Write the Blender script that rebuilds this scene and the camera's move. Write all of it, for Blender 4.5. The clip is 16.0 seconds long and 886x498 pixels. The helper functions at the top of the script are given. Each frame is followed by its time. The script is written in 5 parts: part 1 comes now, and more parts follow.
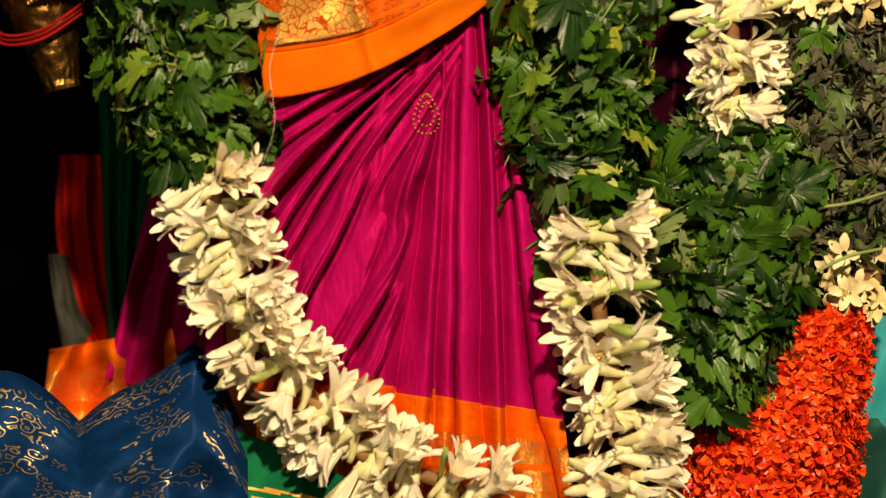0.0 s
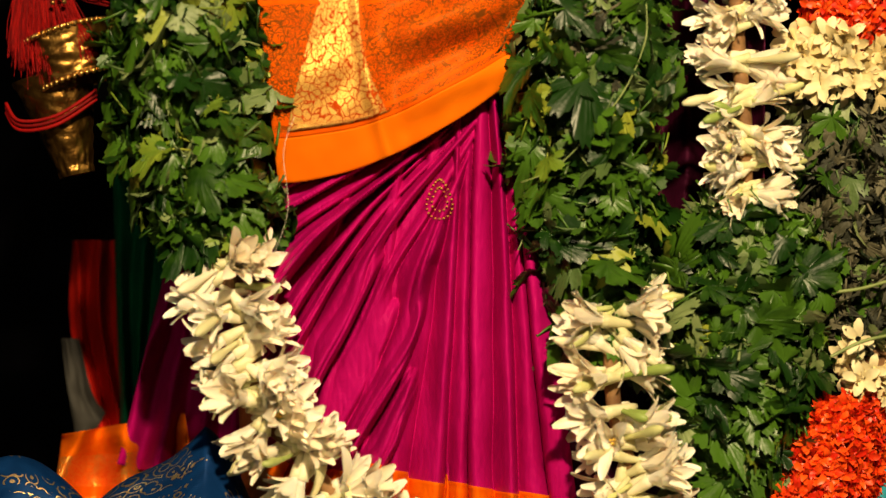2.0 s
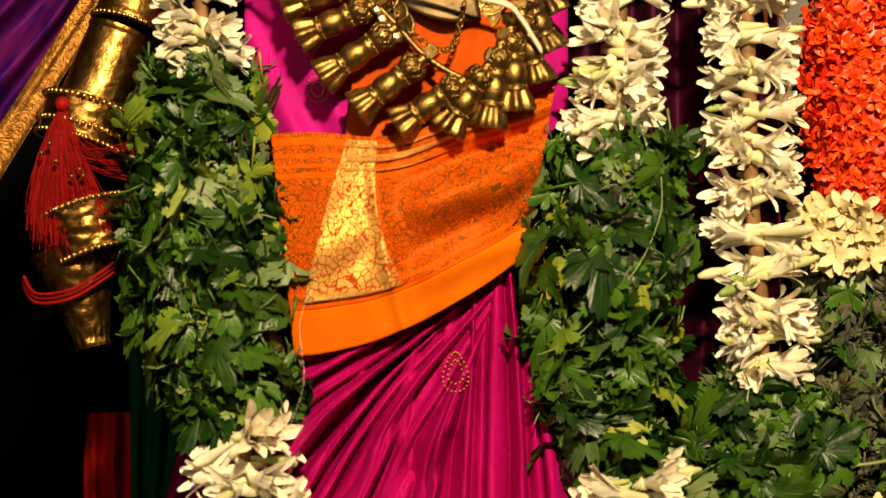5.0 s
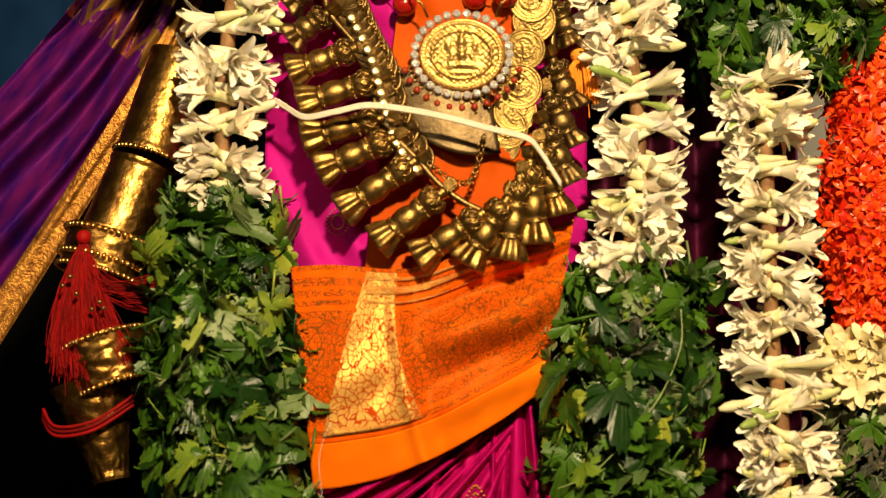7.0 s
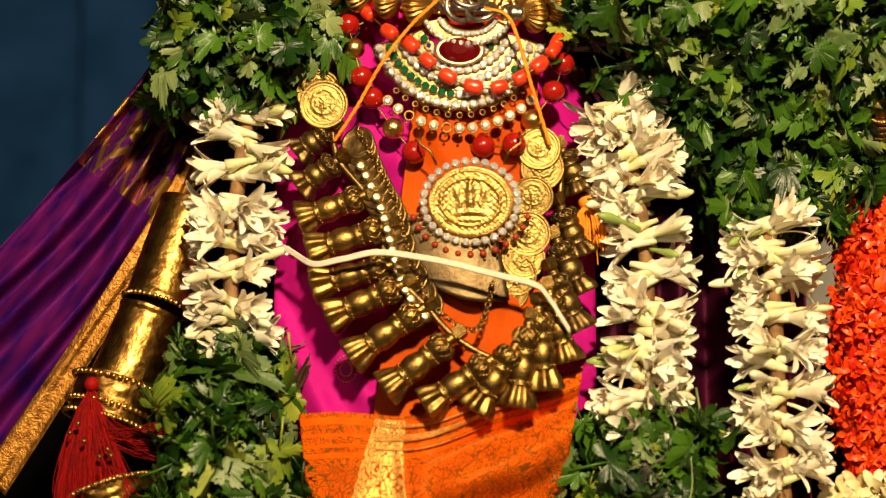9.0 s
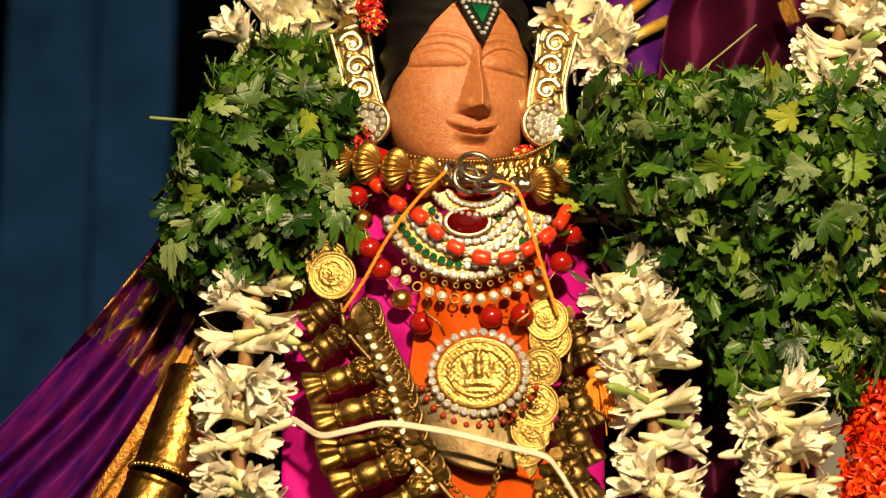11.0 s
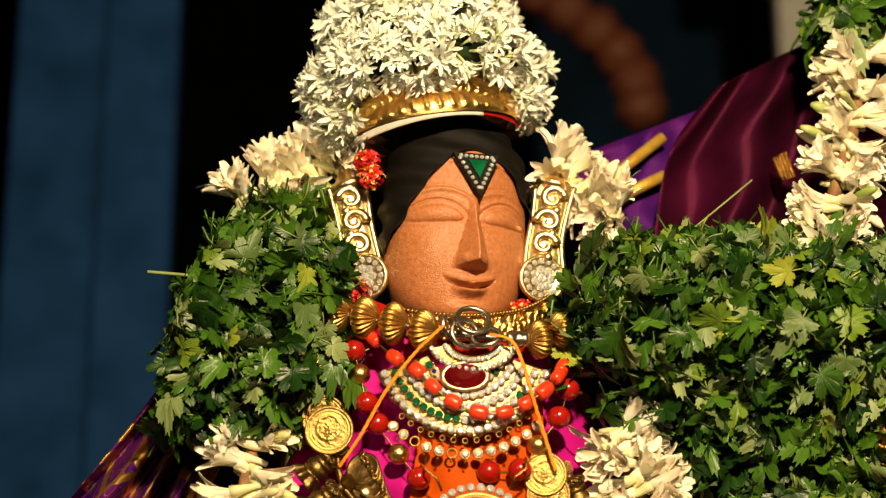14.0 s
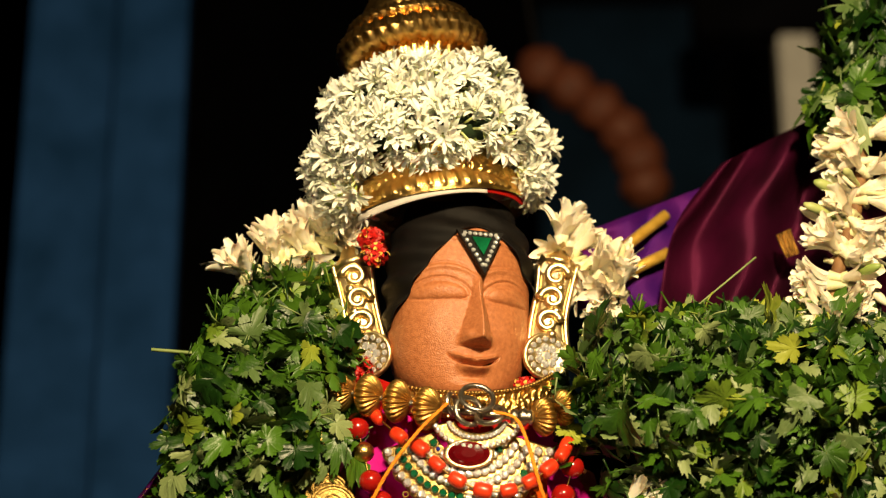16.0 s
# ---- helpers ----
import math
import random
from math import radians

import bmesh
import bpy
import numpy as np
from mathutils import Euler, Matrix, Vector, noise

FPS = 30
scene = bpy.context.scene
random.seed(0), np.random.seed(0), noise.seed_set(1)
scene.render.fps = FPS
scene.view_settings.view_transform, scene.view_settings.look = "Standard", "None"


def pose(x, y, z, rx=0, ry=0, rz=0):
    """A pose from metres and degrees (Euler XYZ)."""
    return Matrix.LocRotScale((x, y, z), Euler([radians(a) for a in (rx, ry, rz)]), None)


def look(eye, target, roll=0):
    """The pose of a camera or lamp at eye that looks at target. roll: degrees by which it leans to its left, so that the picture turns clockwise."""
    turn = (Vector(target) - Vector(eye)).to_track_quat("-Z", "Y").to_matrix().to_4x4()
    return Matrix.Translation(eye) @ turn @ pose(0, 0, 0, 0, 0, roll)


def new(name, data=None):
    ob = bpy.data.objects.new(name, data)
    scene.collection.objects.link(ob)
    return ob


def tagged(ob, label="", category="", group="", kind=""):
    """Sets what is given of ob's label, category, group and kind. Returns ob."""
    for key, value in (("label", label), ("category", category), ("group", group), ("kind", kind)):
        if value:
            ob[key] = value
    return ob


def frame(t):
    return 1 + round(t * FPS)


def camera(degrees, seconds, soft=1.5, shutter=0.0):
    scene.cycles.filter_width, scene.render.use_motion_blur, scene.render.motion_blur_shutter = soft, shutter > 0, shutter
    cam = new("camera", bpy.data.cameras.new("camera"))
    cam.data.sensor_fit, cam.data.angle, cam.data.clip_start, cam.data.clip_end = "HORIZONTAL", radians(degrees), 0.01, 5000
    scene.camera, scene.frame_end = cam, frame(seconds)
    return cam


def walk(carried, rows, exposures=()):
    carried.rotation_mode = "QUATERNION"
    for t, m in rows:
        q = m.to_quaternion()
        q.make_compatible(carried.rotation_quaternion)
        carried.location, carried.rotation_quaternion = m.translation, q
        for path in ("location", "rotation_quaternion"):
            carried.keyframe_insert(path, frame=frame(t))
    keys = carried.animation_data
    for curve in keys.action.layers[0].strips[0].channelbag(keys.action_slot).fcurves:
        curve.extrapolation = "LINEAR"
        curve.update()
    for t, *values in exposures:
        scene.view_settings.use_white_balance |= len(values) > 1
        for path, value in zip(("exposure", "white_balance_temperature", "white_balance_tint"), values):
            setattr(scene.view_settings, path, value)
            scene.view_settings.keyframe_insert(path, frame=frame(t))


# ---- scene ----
cam = camera(24.0, 16.0, soft=1.2)
EYE, AXIS = 1.5, 1.9          # lens height, and distance to the statue's upright plane
cam.data.dof.use_dof = True
cam.data.dof.focus_distance = 1.93
cam.data.dof.aperture_fstop = 3.2
ROWS = [  # seconds, yaw, pitch of a camera that tilts on its stand
    (0, -1.45, -5.0), (0.5, -1.374, -4.53), (1, -1.267, -3.958), (1.5, -1.165, -3.372), (2, -1.088, -2.666),
    (2.5, -1.041, -1.928), (3, -1.005, -1.065), (3.5, -0.961, -0.259), (6, -0.382, 3.786), (6.5, -0.253, 4.734),
    (7, -0.106, 5.721), (7.5, -0.022, 6.647), (8, -0.0, 7.702), (8.5, 0.06, 8.7), (11, 0.364, 14.45),
    (11.5, 0.376, 15.576), (12, 0.375, 16.479), (12.5, 0.371, 16.927), (13, 0.35, 17.522), (13.5, 0.318, 18.095),
    (14, 0.289, 18.688), (14.5, 0.275, 19.216), (15, 0.295, 19.789), (15.5, 0.339, 20.308), (16, 0.401, 20.814),
]
walk(cam, [(t, pose(0, 0, EYE, 90 + pitch, 0, yaw)) for t, yaw, pitch in ROWS])

# ---- light ----
world = bpy.data.worlds.new("night")
scene.world = world
world.use_nodes = True
world.node_tree.nodes["Background"].inputs[0].default_value = (0.35, 0.45, 0.7, 1)
world.node_tree.nodes["Background"].inputs[1].default_value = 0.001


def lamp(name, where, target, power, size, colour):
    data = bpy.data.lights.new(name, "AREA")
    data.energy, data.size, data.color = power, size, colour
    ob = new(name, data)
    ob.matrix_world = look(where, target)
    return ob


lamp("unseen_lamp", (0.26, -0.28, 2.66), (0.0, 1.9, 1.55), 102, 0.13, (1.0, 0.765, 0.42))
# weak fill added from the left to lift the shade, no known source
lamp("unseen_lamp", (-0.9, 0.0, 2.3), (0.0, 1.9, 1.9), 4.5, 0.2, (1.0, 0.80, 0.52))

# ---- materials ----


def principled(name):
    m = bpy.data.materials.new(name)
    m.use_nodes = True
    return m, m.node_tree.nodes, m.node_tree.links, m.node_tree.nodes["Principled BSDF"]


def add(nodes, kind, **values):
    n = nodes.new(kind)
    for k, v in values.items():
        n.inputs[k].default_value = v
    return n


def ramp(nodes, stops):
    r = nodes.new("ShaderNodeValToRGB")
    while len(r.color_ramp.elements) < len(stops):
        r.color_ramp.elements.new(0.5)
    for e, (p, c) in zip(r.color_ramp.elements, stops):
        e.position, e.color = p, (*c, 1)
    return r


def plain(name, a, b, rough=0.5, metal=0.0, scale=60, bump=0.2, grain=600, per="", sheen=0.0, through_light=0.0, coat=0.0, spec=0.5):
    """Two colours mixed by coarse noise (or by a random number per object or island), with a fine grain as relief."""
    m, nodes, links, bsdf = principled(name)
    co = nodes.new("ShaderNodeTexCoord")
    n1 = add(nodes, "ShaderNodeTexNoise", Scale=scale, Detail=4)
    n2 = add(nodes, "ShaderNodeTexNoise", Scale=grain, Detail=3)
    links.new(co.outputs["Object"], n1.inputs["Vector"])
    links.new(co.outputs["Object"], n2.inputs["Vector"])
    r = ramp(nodes, [(0.3, a), (0.7, b)])
    if per:
        if per == "object":
            info = nodes.new("ShaderNodeObjectInfo")
            rnd = info.outputs["Random"]
        else:
            info = nodes.new("ShaderNodeNewGeometry")
            rnd = info.outputs["Random Per Island"]
        if per == "both":
            other = nodes.new("ShaderNodeObjectInfo")
            both = nodes.new("ShaderNodeMath")
            links.new(rnd, both.inputs[0])
            links.new(other.outputs["Random"], both.inputs[1])
            part_of = nodes.new("ShaderNodeMath")
            part_of.operation = "FRACT"
            links.new(both.outputs[0], part_of.inputs[0])
            rnd = part_of.outputs[0]
        mix = nodes.new("ShaderNodeMath")
        mix.operation = "MULTIPLY_ADD"
        links.new(rnd, mix.inputs[0])
        mix.inputs[1].default_value = 0.7
        sub = nodes.new("ShaderNodeMath")
        sub.operation = "MULTIPLY_ADD"
        links.new(n1.outputs["Fac"], sub.inputs[0])
        sub.inputs[1].default_value, sub.inputs[2].default_value = 0.6, -0.15
        links.new(sub.outputs[0], mix.inputs[2])
        links.new(mix.outputs[0], r.inputs["Fac"])
    else:
        links.new(n1.outputs["Fac"], r.inputs["Fac"])
    links.new(r.outputs["Color"], bsdf.inputs["Base Color"])
    bsdf.inputs["Roughness"].default_value, bsdf.inputs["Metallic"].default_value = rough, metal
    bsdf.inputs["Sheen Weight"].default_value = sheen
    bsdf.inputs["Coat Weight"].default_value = coat
    bsdf.inputs["Specular IOR Level"].default_value = spec
    if through_light:
        bsdf.inputs["Subsurface Weight"].default_value = through_light
        bsdf.inputs["Subsurface Radius"].default_value = (0.004, 0.003, 0.002)
        bsdf.inputs["Subsurface Scale"].default_value = 1.0
    bp = add(nodes, "ShaderNodeBump", Strength=bump, Distance=0.001)
    links.new(n2.outputs["Fac"], bp.inputs["Height"])
    links.new(bp.outputs["Normal"], bsdf.inputs["Normal"])
    return m


def silk(name, a, b, rough=0.42, metal=0.0, thread=2200):
    """Shot silk: fine crossed threads in relief, and slow colour changes."""
    m = plain(name, a, b, rough, metal, 14, 0.0)
    nodes, links = m.node_tree.nodes, m.node_tree.links
    bsdf = nodes["Principled BSDF"]
    uv = nodes.new("ShaderNodeTexCoord")
    wv = add(nodes, "ShaderNodeTexWave", Scale=thread / 6.3, Distortion=0.6, Detail=1)
    wv.bands_direction = "X"
    wh = add(nodes, "ShaderNodeTexWave", Scale=thread / 8, Distortion=0.9, Detail=1)
    wh.bands_direction = "Z"
    links.new(uv.outputs["Object"], wv.inputs["Vector"])
    links.new(uv.outputs["Object"], wh.inputs["Vector"])
    mx = nodes.new("ShaderNodeMath")
    links.new(wv.outputs["Fac"], mx.inputs[0])
    links.new(wh.outputs["Fac"], mx.inputs[1])
    bp = add(nodes, "ShaderNodeBump", Strength=0.25, Distance=0.0004)
    links.new(mx.outputs[0], bp.inputs["Height"])
    links.new(bp.outputs["Normal"], bsdf.inputs["Normal"])
    bsdf.inputs["Specular IOR Level"].default_value = 0.35
    bsdf.inputs["Specular Tint"].default_value = (*[min(1.0, c / max(b) * 0.9 + 0.1) for c in b], 1)
    return m


def brocade(name, ground, ground2, gold, scale, bands=(), cover=0.45, rough=0.42, metal=0.85, vein=0.07, patchy=False, inverse=False, stretch=(1, 1)):
    """Silk with woven gold: curling vines over the cloth, and plain gold bands at given heights of the UV map."""
    m, nodes, links, bsdf = principled(name)
    co = nodes.new("ShaderNodeTexCoord")
    warp = add(nodes, "ShaderNodeTexNoise", Scale=scale * 0.35, Detail=1)
    laid = nodes.new("ShaderNodeVectorMath")
    laid.operation = "MULTIPLY"
    laid.inputs[1].default_value = (*stretch, 1)
    links.new(co.outputs["UV"], laid.inputs[0])
    links.new(laid.outputs[0], warp.inputs["Vector"])
    addv = nodes.new("ShaderNodeVectorMath")
    addv.operation = "MULTIPLY_ADD"
    addv.inputs[1].default_value = (0.12, 0.12, 0.12)
    links.new(warp.outputs["Color"], addv.inputs[0])
    links.new(laid.outputs[0], addv.inputs[2])
    v1 = add(nodes, "ShaderNodeTexVoronoi", Scale=scale)
    v1.feature = "DISTANCE_TO_EDGE"
    links.new(addv.outputs[0], v1.inputs["Vector"])
    v2 = add(nodes, "ShaderNodeTexVoronoi", Scale=scale * 1.9)
    links.new(addv.outputs[0], v2.inputs["Vector"])
    ring = nodes.new("ShaderNodeMath")
    ring.operation = "PINGPONG"
    ring.inputs[1].default_value = 0.16
    links.new(v2.outputs["Distance"], ring.inputs[0])
    lines = ramp(nodes, [(0.0, (1, 1, 1)), (vein, (1, 1, 1)), (vein + 0.02, (0, 0, 0))] if vein else [(0.0, (0, 0, 0)), (0.5, (0, 0, 0)), (1.0, (0, 0, 0))])
    links.new(v1.outputs["Distance"], lines.inputs["Fac"])
    curl = nodes.new("ShaderNodeMath")
    curl.operation = "GREATER_THAN"
    curl.inputs[1].default_value = 0.16 * (1 - cover)
    links.new(ring.outputs[0], curl.inputs[0])
    mask = nodes.new("ShaderNodeMath")
    mask.operation = "MAXIMUM"
    links.new(lines.outputs["Color"], mask.inputs[0])
    links.new(curl.outputs[0], mask.inputs[1])
    out = mask.outputs[0]
    if inverse:                  # gold leaves with thin lines of the ground between them
        other = nodes.new("ShaderNodeMath")
        other.operation = "SUBTRACT"
        other.inputs[0].default_value = 1.0
        links.new(out, other.inputs[1])
        out = other.outputs[0]
    if patchy:                   # the gold shows in some areas only
        spread = add(nodes, "ShaderNodeTexNoise", Scale=5, Detail=1)
        links.new(co.outputs["UV"], spread.inputs["Vector"])
        some = nodes.new("ShaderNodeMath")
        some.operation = "GREATER_THAN"
        some.inputs[1].default_value = 0.51
        links.new(spread.outputs["Fac"], some.inputs[0])
        here = nodes.new("ShaderNodeMath")
        here.operation = "MULTIPLY"
        links.new(out, here.inputs[0])
        links.new(some.outputs[0], here.inputs[1])
        out = here.outputs[0]
    sep = nodes.new("ShaderNodeSeparateXYZ")
    links.new(co.outputs["UV"], sep.inputs[0])
    for low, high in bands:      # strips of the height that stay plain ground
        inside = nodes.new("ShaderNodeMath")
        inside.operation = "COMPARE"
        inside.inputs[1].default_value, inside.inputs[2].default_value = (low + high) / 2, (high - low) / 2
        links.new(sep.outputs["Y"], inside.inputs[0])
        cut = nodes.new("ShaderNodeMath")
        cut.operation = "SUBTRACT"
        cut.use_clamp = True
        links.new(out, cut.inputs[0])
        links.new(inside.outputs[0], cut.inputs[1])
        out = cut.outputs[0]
    n1 = add(nodes, "ShaderNodeTexNoise", Scale=12, Detail=3)
    links.new(co.outputs["UV"], n1.inputs["Vector"])
    base = ramp(nodes, [(0.3, ground), (0.7, ground2)])
    links.new(n1.outputs["Fac"], base.inputs["Fac"])
    mix = nodes.new("ShaderNodeMix")
    mix.data_type = "RGBA"
    links.new(out, mix.inputs["Factor"])
    links.new(base.outputs["Color"], mix.inputs[6])
    mix.inputs[7].default_value = (*gold, 1)
    links.new(mix.outputs[2], bsdf.inputs["Base Color"])
    met = nodes.new("ShaderNodeMath")
    met.operation = "MULTIPLY"
    met.inputs[1].default_value = metal
    links.new(out, met.inputs[0])
    links.new(met.outputs[0], bsdf.inputs["Metallic"])
    bsdf.inputs["Roughness"].default_value = rough
    bsdf.inputs["Specular IOR Level"].default_value = 0.22
    bsdf.inputs["Specular Tint"].default_value = (*[min(1.0, c / max(ground2) * 0.9 + 0.1) for c in ground2], 1)
    thr = add(nodes, "ShaderNodeTexWave", Scale=60, Distortion=0.8, Detail=1)
    thr.bands_direction = "DIAGONAL"
    links.new(co.outputs["UV"], thr.inputs["Vector"])
    hsum = nodes.new("ShaderNodeMath")
    hsum.operation = "MULTIPLY_ADD"
    hsum.inputs[1].default_value = 0.4
    links.new(thr.outputs["Fac"], hsum.inputs[0])
    links.new(out, hsum.inputs[2])
    bp = add(nodes, "ShaderNodeBump", Strength=0.5, Distance=0.0006)
    links.new(hsum.outputs[0], bp.inputs["Height"])
    links.new(bp.outputs["Normal"], bsdf.inputs["Normal"])
    return m


STONE = plain("carved_stone", (0.38, 0.122, 0.042), (0.54, 0.200, 0.078), 0.42, 0, 260, 0.7, 700)
MAGENTA = silk("magenta_silk", (0.37, 0.002, 0.105), (0.50, 0.004, 0.165))
ROSE = silk("rose_magenta_silk", (0.42, 0.006, 0.19), (0.55, 0.010, 0.27))
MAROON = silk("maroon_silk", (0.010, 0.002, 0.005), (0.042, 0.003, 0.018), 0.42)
PURPLE = silk("purple_silk", (0.022, 0.004, 0.11), (0.075, 0.006, 0.10), 0.42)
STRIPE = plain("gold_stripe", (0.55, 0.30, 0.03), (0.75, 0.46, 0.08), 0.4, 0.35, 120, 0.8, 500)
# brighter magenta second ground paints the silk's glossy highlights into the colour
PURPLE_BROCADE = brocade("purple_brocade", (0.014, 0.003, 0.10), (0.13, 0.008, 0.12), (0.50, 0.27, 0.06), 7, bands=((0.0, 0.62),), cover=0.10)
ORANGE = silk("orange_silk", (0.85, 0.14, 0.002), (0.95, 0.20, 0.004))
RED = silk("red_silk", (0.30, 0.006, 0.005), (0.42, 0.010, 0.007))
GREEN = silk("green_silk", (0.002, 0.07, 0.035), (0.004, 0.12, 0.05))
TEAL = silk("turquoise_satin", (0.03, 0.30, 0.42), (0.07, 0.45, 0.55), 0.3)
DARK_TEAL = silk("dark_green_satin", (0.008, 0.05, 0.05), (0.02, 0.08, 0.07), 0.4)
SASH = brocade("orange_brocade", (0.78, 0.085, 0.002), (0.90, 0.135, 0.003), (0.26, 0.070, 0.008), 17, bands=((0.0, 0.03), (0.07, 0.10), (0.74, 0.77), (0.80, 0.82), (0.86, 0.88), (0.93, 0.97)), cover=0.40, metal=0.25, vein=0.025, stretch=(1.5, 1))
SASH_GOLD = brocade("gold_brocade", (0.46, 0.045, 0.002), (0.60, 0.07, 0.003), (0.95, 0.56, 0.14), 22, cover=0.10, rough=0.42, metal=0.55, vein=0.055, inverse=True, stretch=(0.55, 1))
HEM = brocade("orange_gold_border", (0.78, 0.10, 0.002), (0.88, 0.16, 0.003), (0.85, 0.42, 0.09), 26, bands=((0.70, 1.0), (0.40, 0.46)), cover=0.42)
BLUE = brocade("blue_brocade", (0.002, 0.016, 0.072), (0.004, 0.03, 0.125), (0.40, 0.29, 0.13), 10, bands=((0.58, 0.62), (0.80, 0.84)), cover=0.24, rough=0.34, vein=0.0, patchy=True)
GOLD = plain("polished_gold", (0.85, 0.50, 0.14), (0.95, 0.62, 0.22), 0.28, 1.0, 90, 0.35, 700)
OLD_GOLD = plain("aged_gold", (0.17, 0.098, 0.026), (0.46, 0.28, 0.085), 0.40, 1.0, 160, 0.4, 500)
# tarnish of the coins, also the painted shade of the end bottle beads
DARK_GOLD = plain("tarnished_shaded_gold", (0.12, 0.075, 0.03), (0.32, 0.20, 0.07), 0.42, 1.0, 150, 0.4, 500)
GEM_GOLD = plain("gem_setting_gold", (0.36, 0.24, 0.085), (0.58, 0.41, 0.16), 0.34, 1.0, 120, 0.5, 400)
DEEP_ORANGE = silk("deep_orange_silk", (0.40, 0.045, 0.002), (0.58, 0.085, 0.003))
PALE_GOLD = plain("pale_gold", (0.80, 0.60, 0.30), (0.92, 0.74, 0.42), 0.30, 1.0, 90, 0.35, 500)
STEEL = plain("grey_metal", (0.32, 0.29, 0.25), (0.50, 0.45, 0.38), 0.32, 1.0, 150, 0.3, 400)
BLACK = plain("black_cloth", (0.003, 0.0025, 0.0025), (0.007, 0.0055, 0.005), 0.6, 0, 60, 0.5, 1500, spec=0.15)
WHITE_CLOTH = plain("white_cloth", (0.55, 0.51, 0.47), (0.70, 0.66, 0.62), 0.8, 0, 60, 0.4, 1500)
PETAL = plain("tuberose_petal", (0.92, 0.82, 0.65), (0.96, 0.89, 0.77), 0.42, 0, 90, 0.15, 500, per="object", through_light=0.35)
PETAL_TUBE = plain("tuberose_tube", (0.66, 0.63, 0.36), (0.88, 0.81, 0.62), 0.5, 0, 70, 0.15, 500, per="object", through_light=0.15)
BUD_GREEN = plain("green_bud", (0.28, 0.38, 0.09), (0.62, 0.63, 0.28), 0.45, 0, 90, 0.15, 500, per="object")
RED_TUFT = plain("crimson_petal", (0.34, 0.004, 0.004), (0.60, 0.012, 0.008), 0.5, 0, 90, 0.2, 400, per="island")
STAMEN = plain("yellow_stamen", (0.80, 0.50, 0.06), (0.85, 0.62, 0.15), 0.6)
JASMINE = plain("white_jasmine_petal", (0.84, 0.85, 0.72), (0.92, 0.93, 0.88), 0.5, 0, 90, 0.1, 400, per="island", through_light=0.15)
JASMINE_TUBE = plain("jasmine_tube", (0.40, 0.50, 0.12), (0.70, 0.72, 0.36), 0.5, 0, 90, 0.1, 400, per="island")
CREAM = plain("cream_petal", (0.70, 0.56, 0.27), (0.84, 0.74, 0.46), 0.5, 0, 90, 0.1, 400, per="object")
IXORA = plain("orange_red_petal", (0.66, 0.02, 0.004), (1.0, 0.11, 0.008), 0.42, 0, 90, 0.1, 400, per="island")
LEAF = plain("green_leaf", (0.006, 0.030, 0.002), (0.056, 0.138, 0.009), 0.40, 0, 60, 0.5, 260, per="both")
LEAF_PALE = plain("pale_leaf_underside", (0.075, 0.13, 0.035), (0.22, 0.28, 0.11), 0.50, 0, 60, 0.6, 260, per="both")
LEAF_YELLOW = plain("yellowing_leaf", (0.12, 0.20, 0.015), (0.30, 0.34, 0.035), 0.5, 0, 60, 0.5, 260, per="both")
LEAF_DRY = plain("wilted_leaf", (0.022, 0.024, 0.014), (0.12, 0.11, 0.065), 0.7, 0, 60, 0.6, 260, per="both")
# dark green with the shade deep inside the foliage put into it
LEAF_CORE = plain("shade_dark_green", (0.004, 0.016, 0.003), (0.012, 0.035, 0.006), 0.8)
STALK = plain("pale_stalk", (0.13, 0.20, 0.05), (0.30, 0.36, 0.13), 0.5)
TWINE = plain("brown_banana_fibre", (0.13, 0.055, 0.02), (0.32, 0.17, 0.065), 0.7, 0, 60, 0.8, 300)
STRING = plain("white_string", (0.70, 0.62, 0.50), (0.80, 0.74, 0.64), 0.7, 0, 60, 0.6, 900)
THREAD = plain("orange_thread", (0.85, 0.22, 0.005), (0.95, 0.33, 0.01), 0.7, 0, 60, 0.9, 900)
RED_THREAD = plain("red_thread", (0.14, 0.001, 0.002), (0.34, 0.003, 0.003), 0.6, 0, 90, 0.5, 900, per="island", spec=0.15)
CORAL = plain("coral_bead", (0.62, 0.022, 0.006), (0.80, 0.060, 0.016), 0.3, 0, 90, 0.1, 500, coat=0.3)
RED_BEAD = plain("dark_red_bead", (0.24, 0.004, 0.003), (0.38, 0.010, 0.006), 0.2, 0, 60, 0.05, 300, coat=0.5)
DROP_RED = plain("brownish_red_bead", (0.26, 0.020, 0.008), (0.42, 0.050, 0.018), 0.3, 0, 90, 0.1, 400, coat=0.3)
RUBY = plain("red_glass", (0.07, 0.001, 0.003), (0.14, 0.004, 0.006), 0.12, 0, 60, 0.0, coat=0.3)
EMERALD = plain("green_glass", (0.002, 0.060, 0.022), (0.006, 0.13, 0.05), 0.08, 0, 60, 0.0, coat=1.0)
SAPPHIRE = plain("blue_glass", (0.01, 0.015, 0.20), (0.02, 0.03, 0.35), 0.06, 0, 60, 0.0, coat=1.0)
STONE_CLEAR = plain("clear_rhinestone", (0.72, 0.73, 0.76), (0.95, 0.95, 0.98), 0.08, 0.6, 700, 1.0, 420, coat=0.6)
PAINT_BLUE = plain("weathered_blue_paint", (0.005, 0.030, 0.100), (0.013, 0.055, 0.18), 0.8, 0, 9, 0.6, 200, spec=0.08)
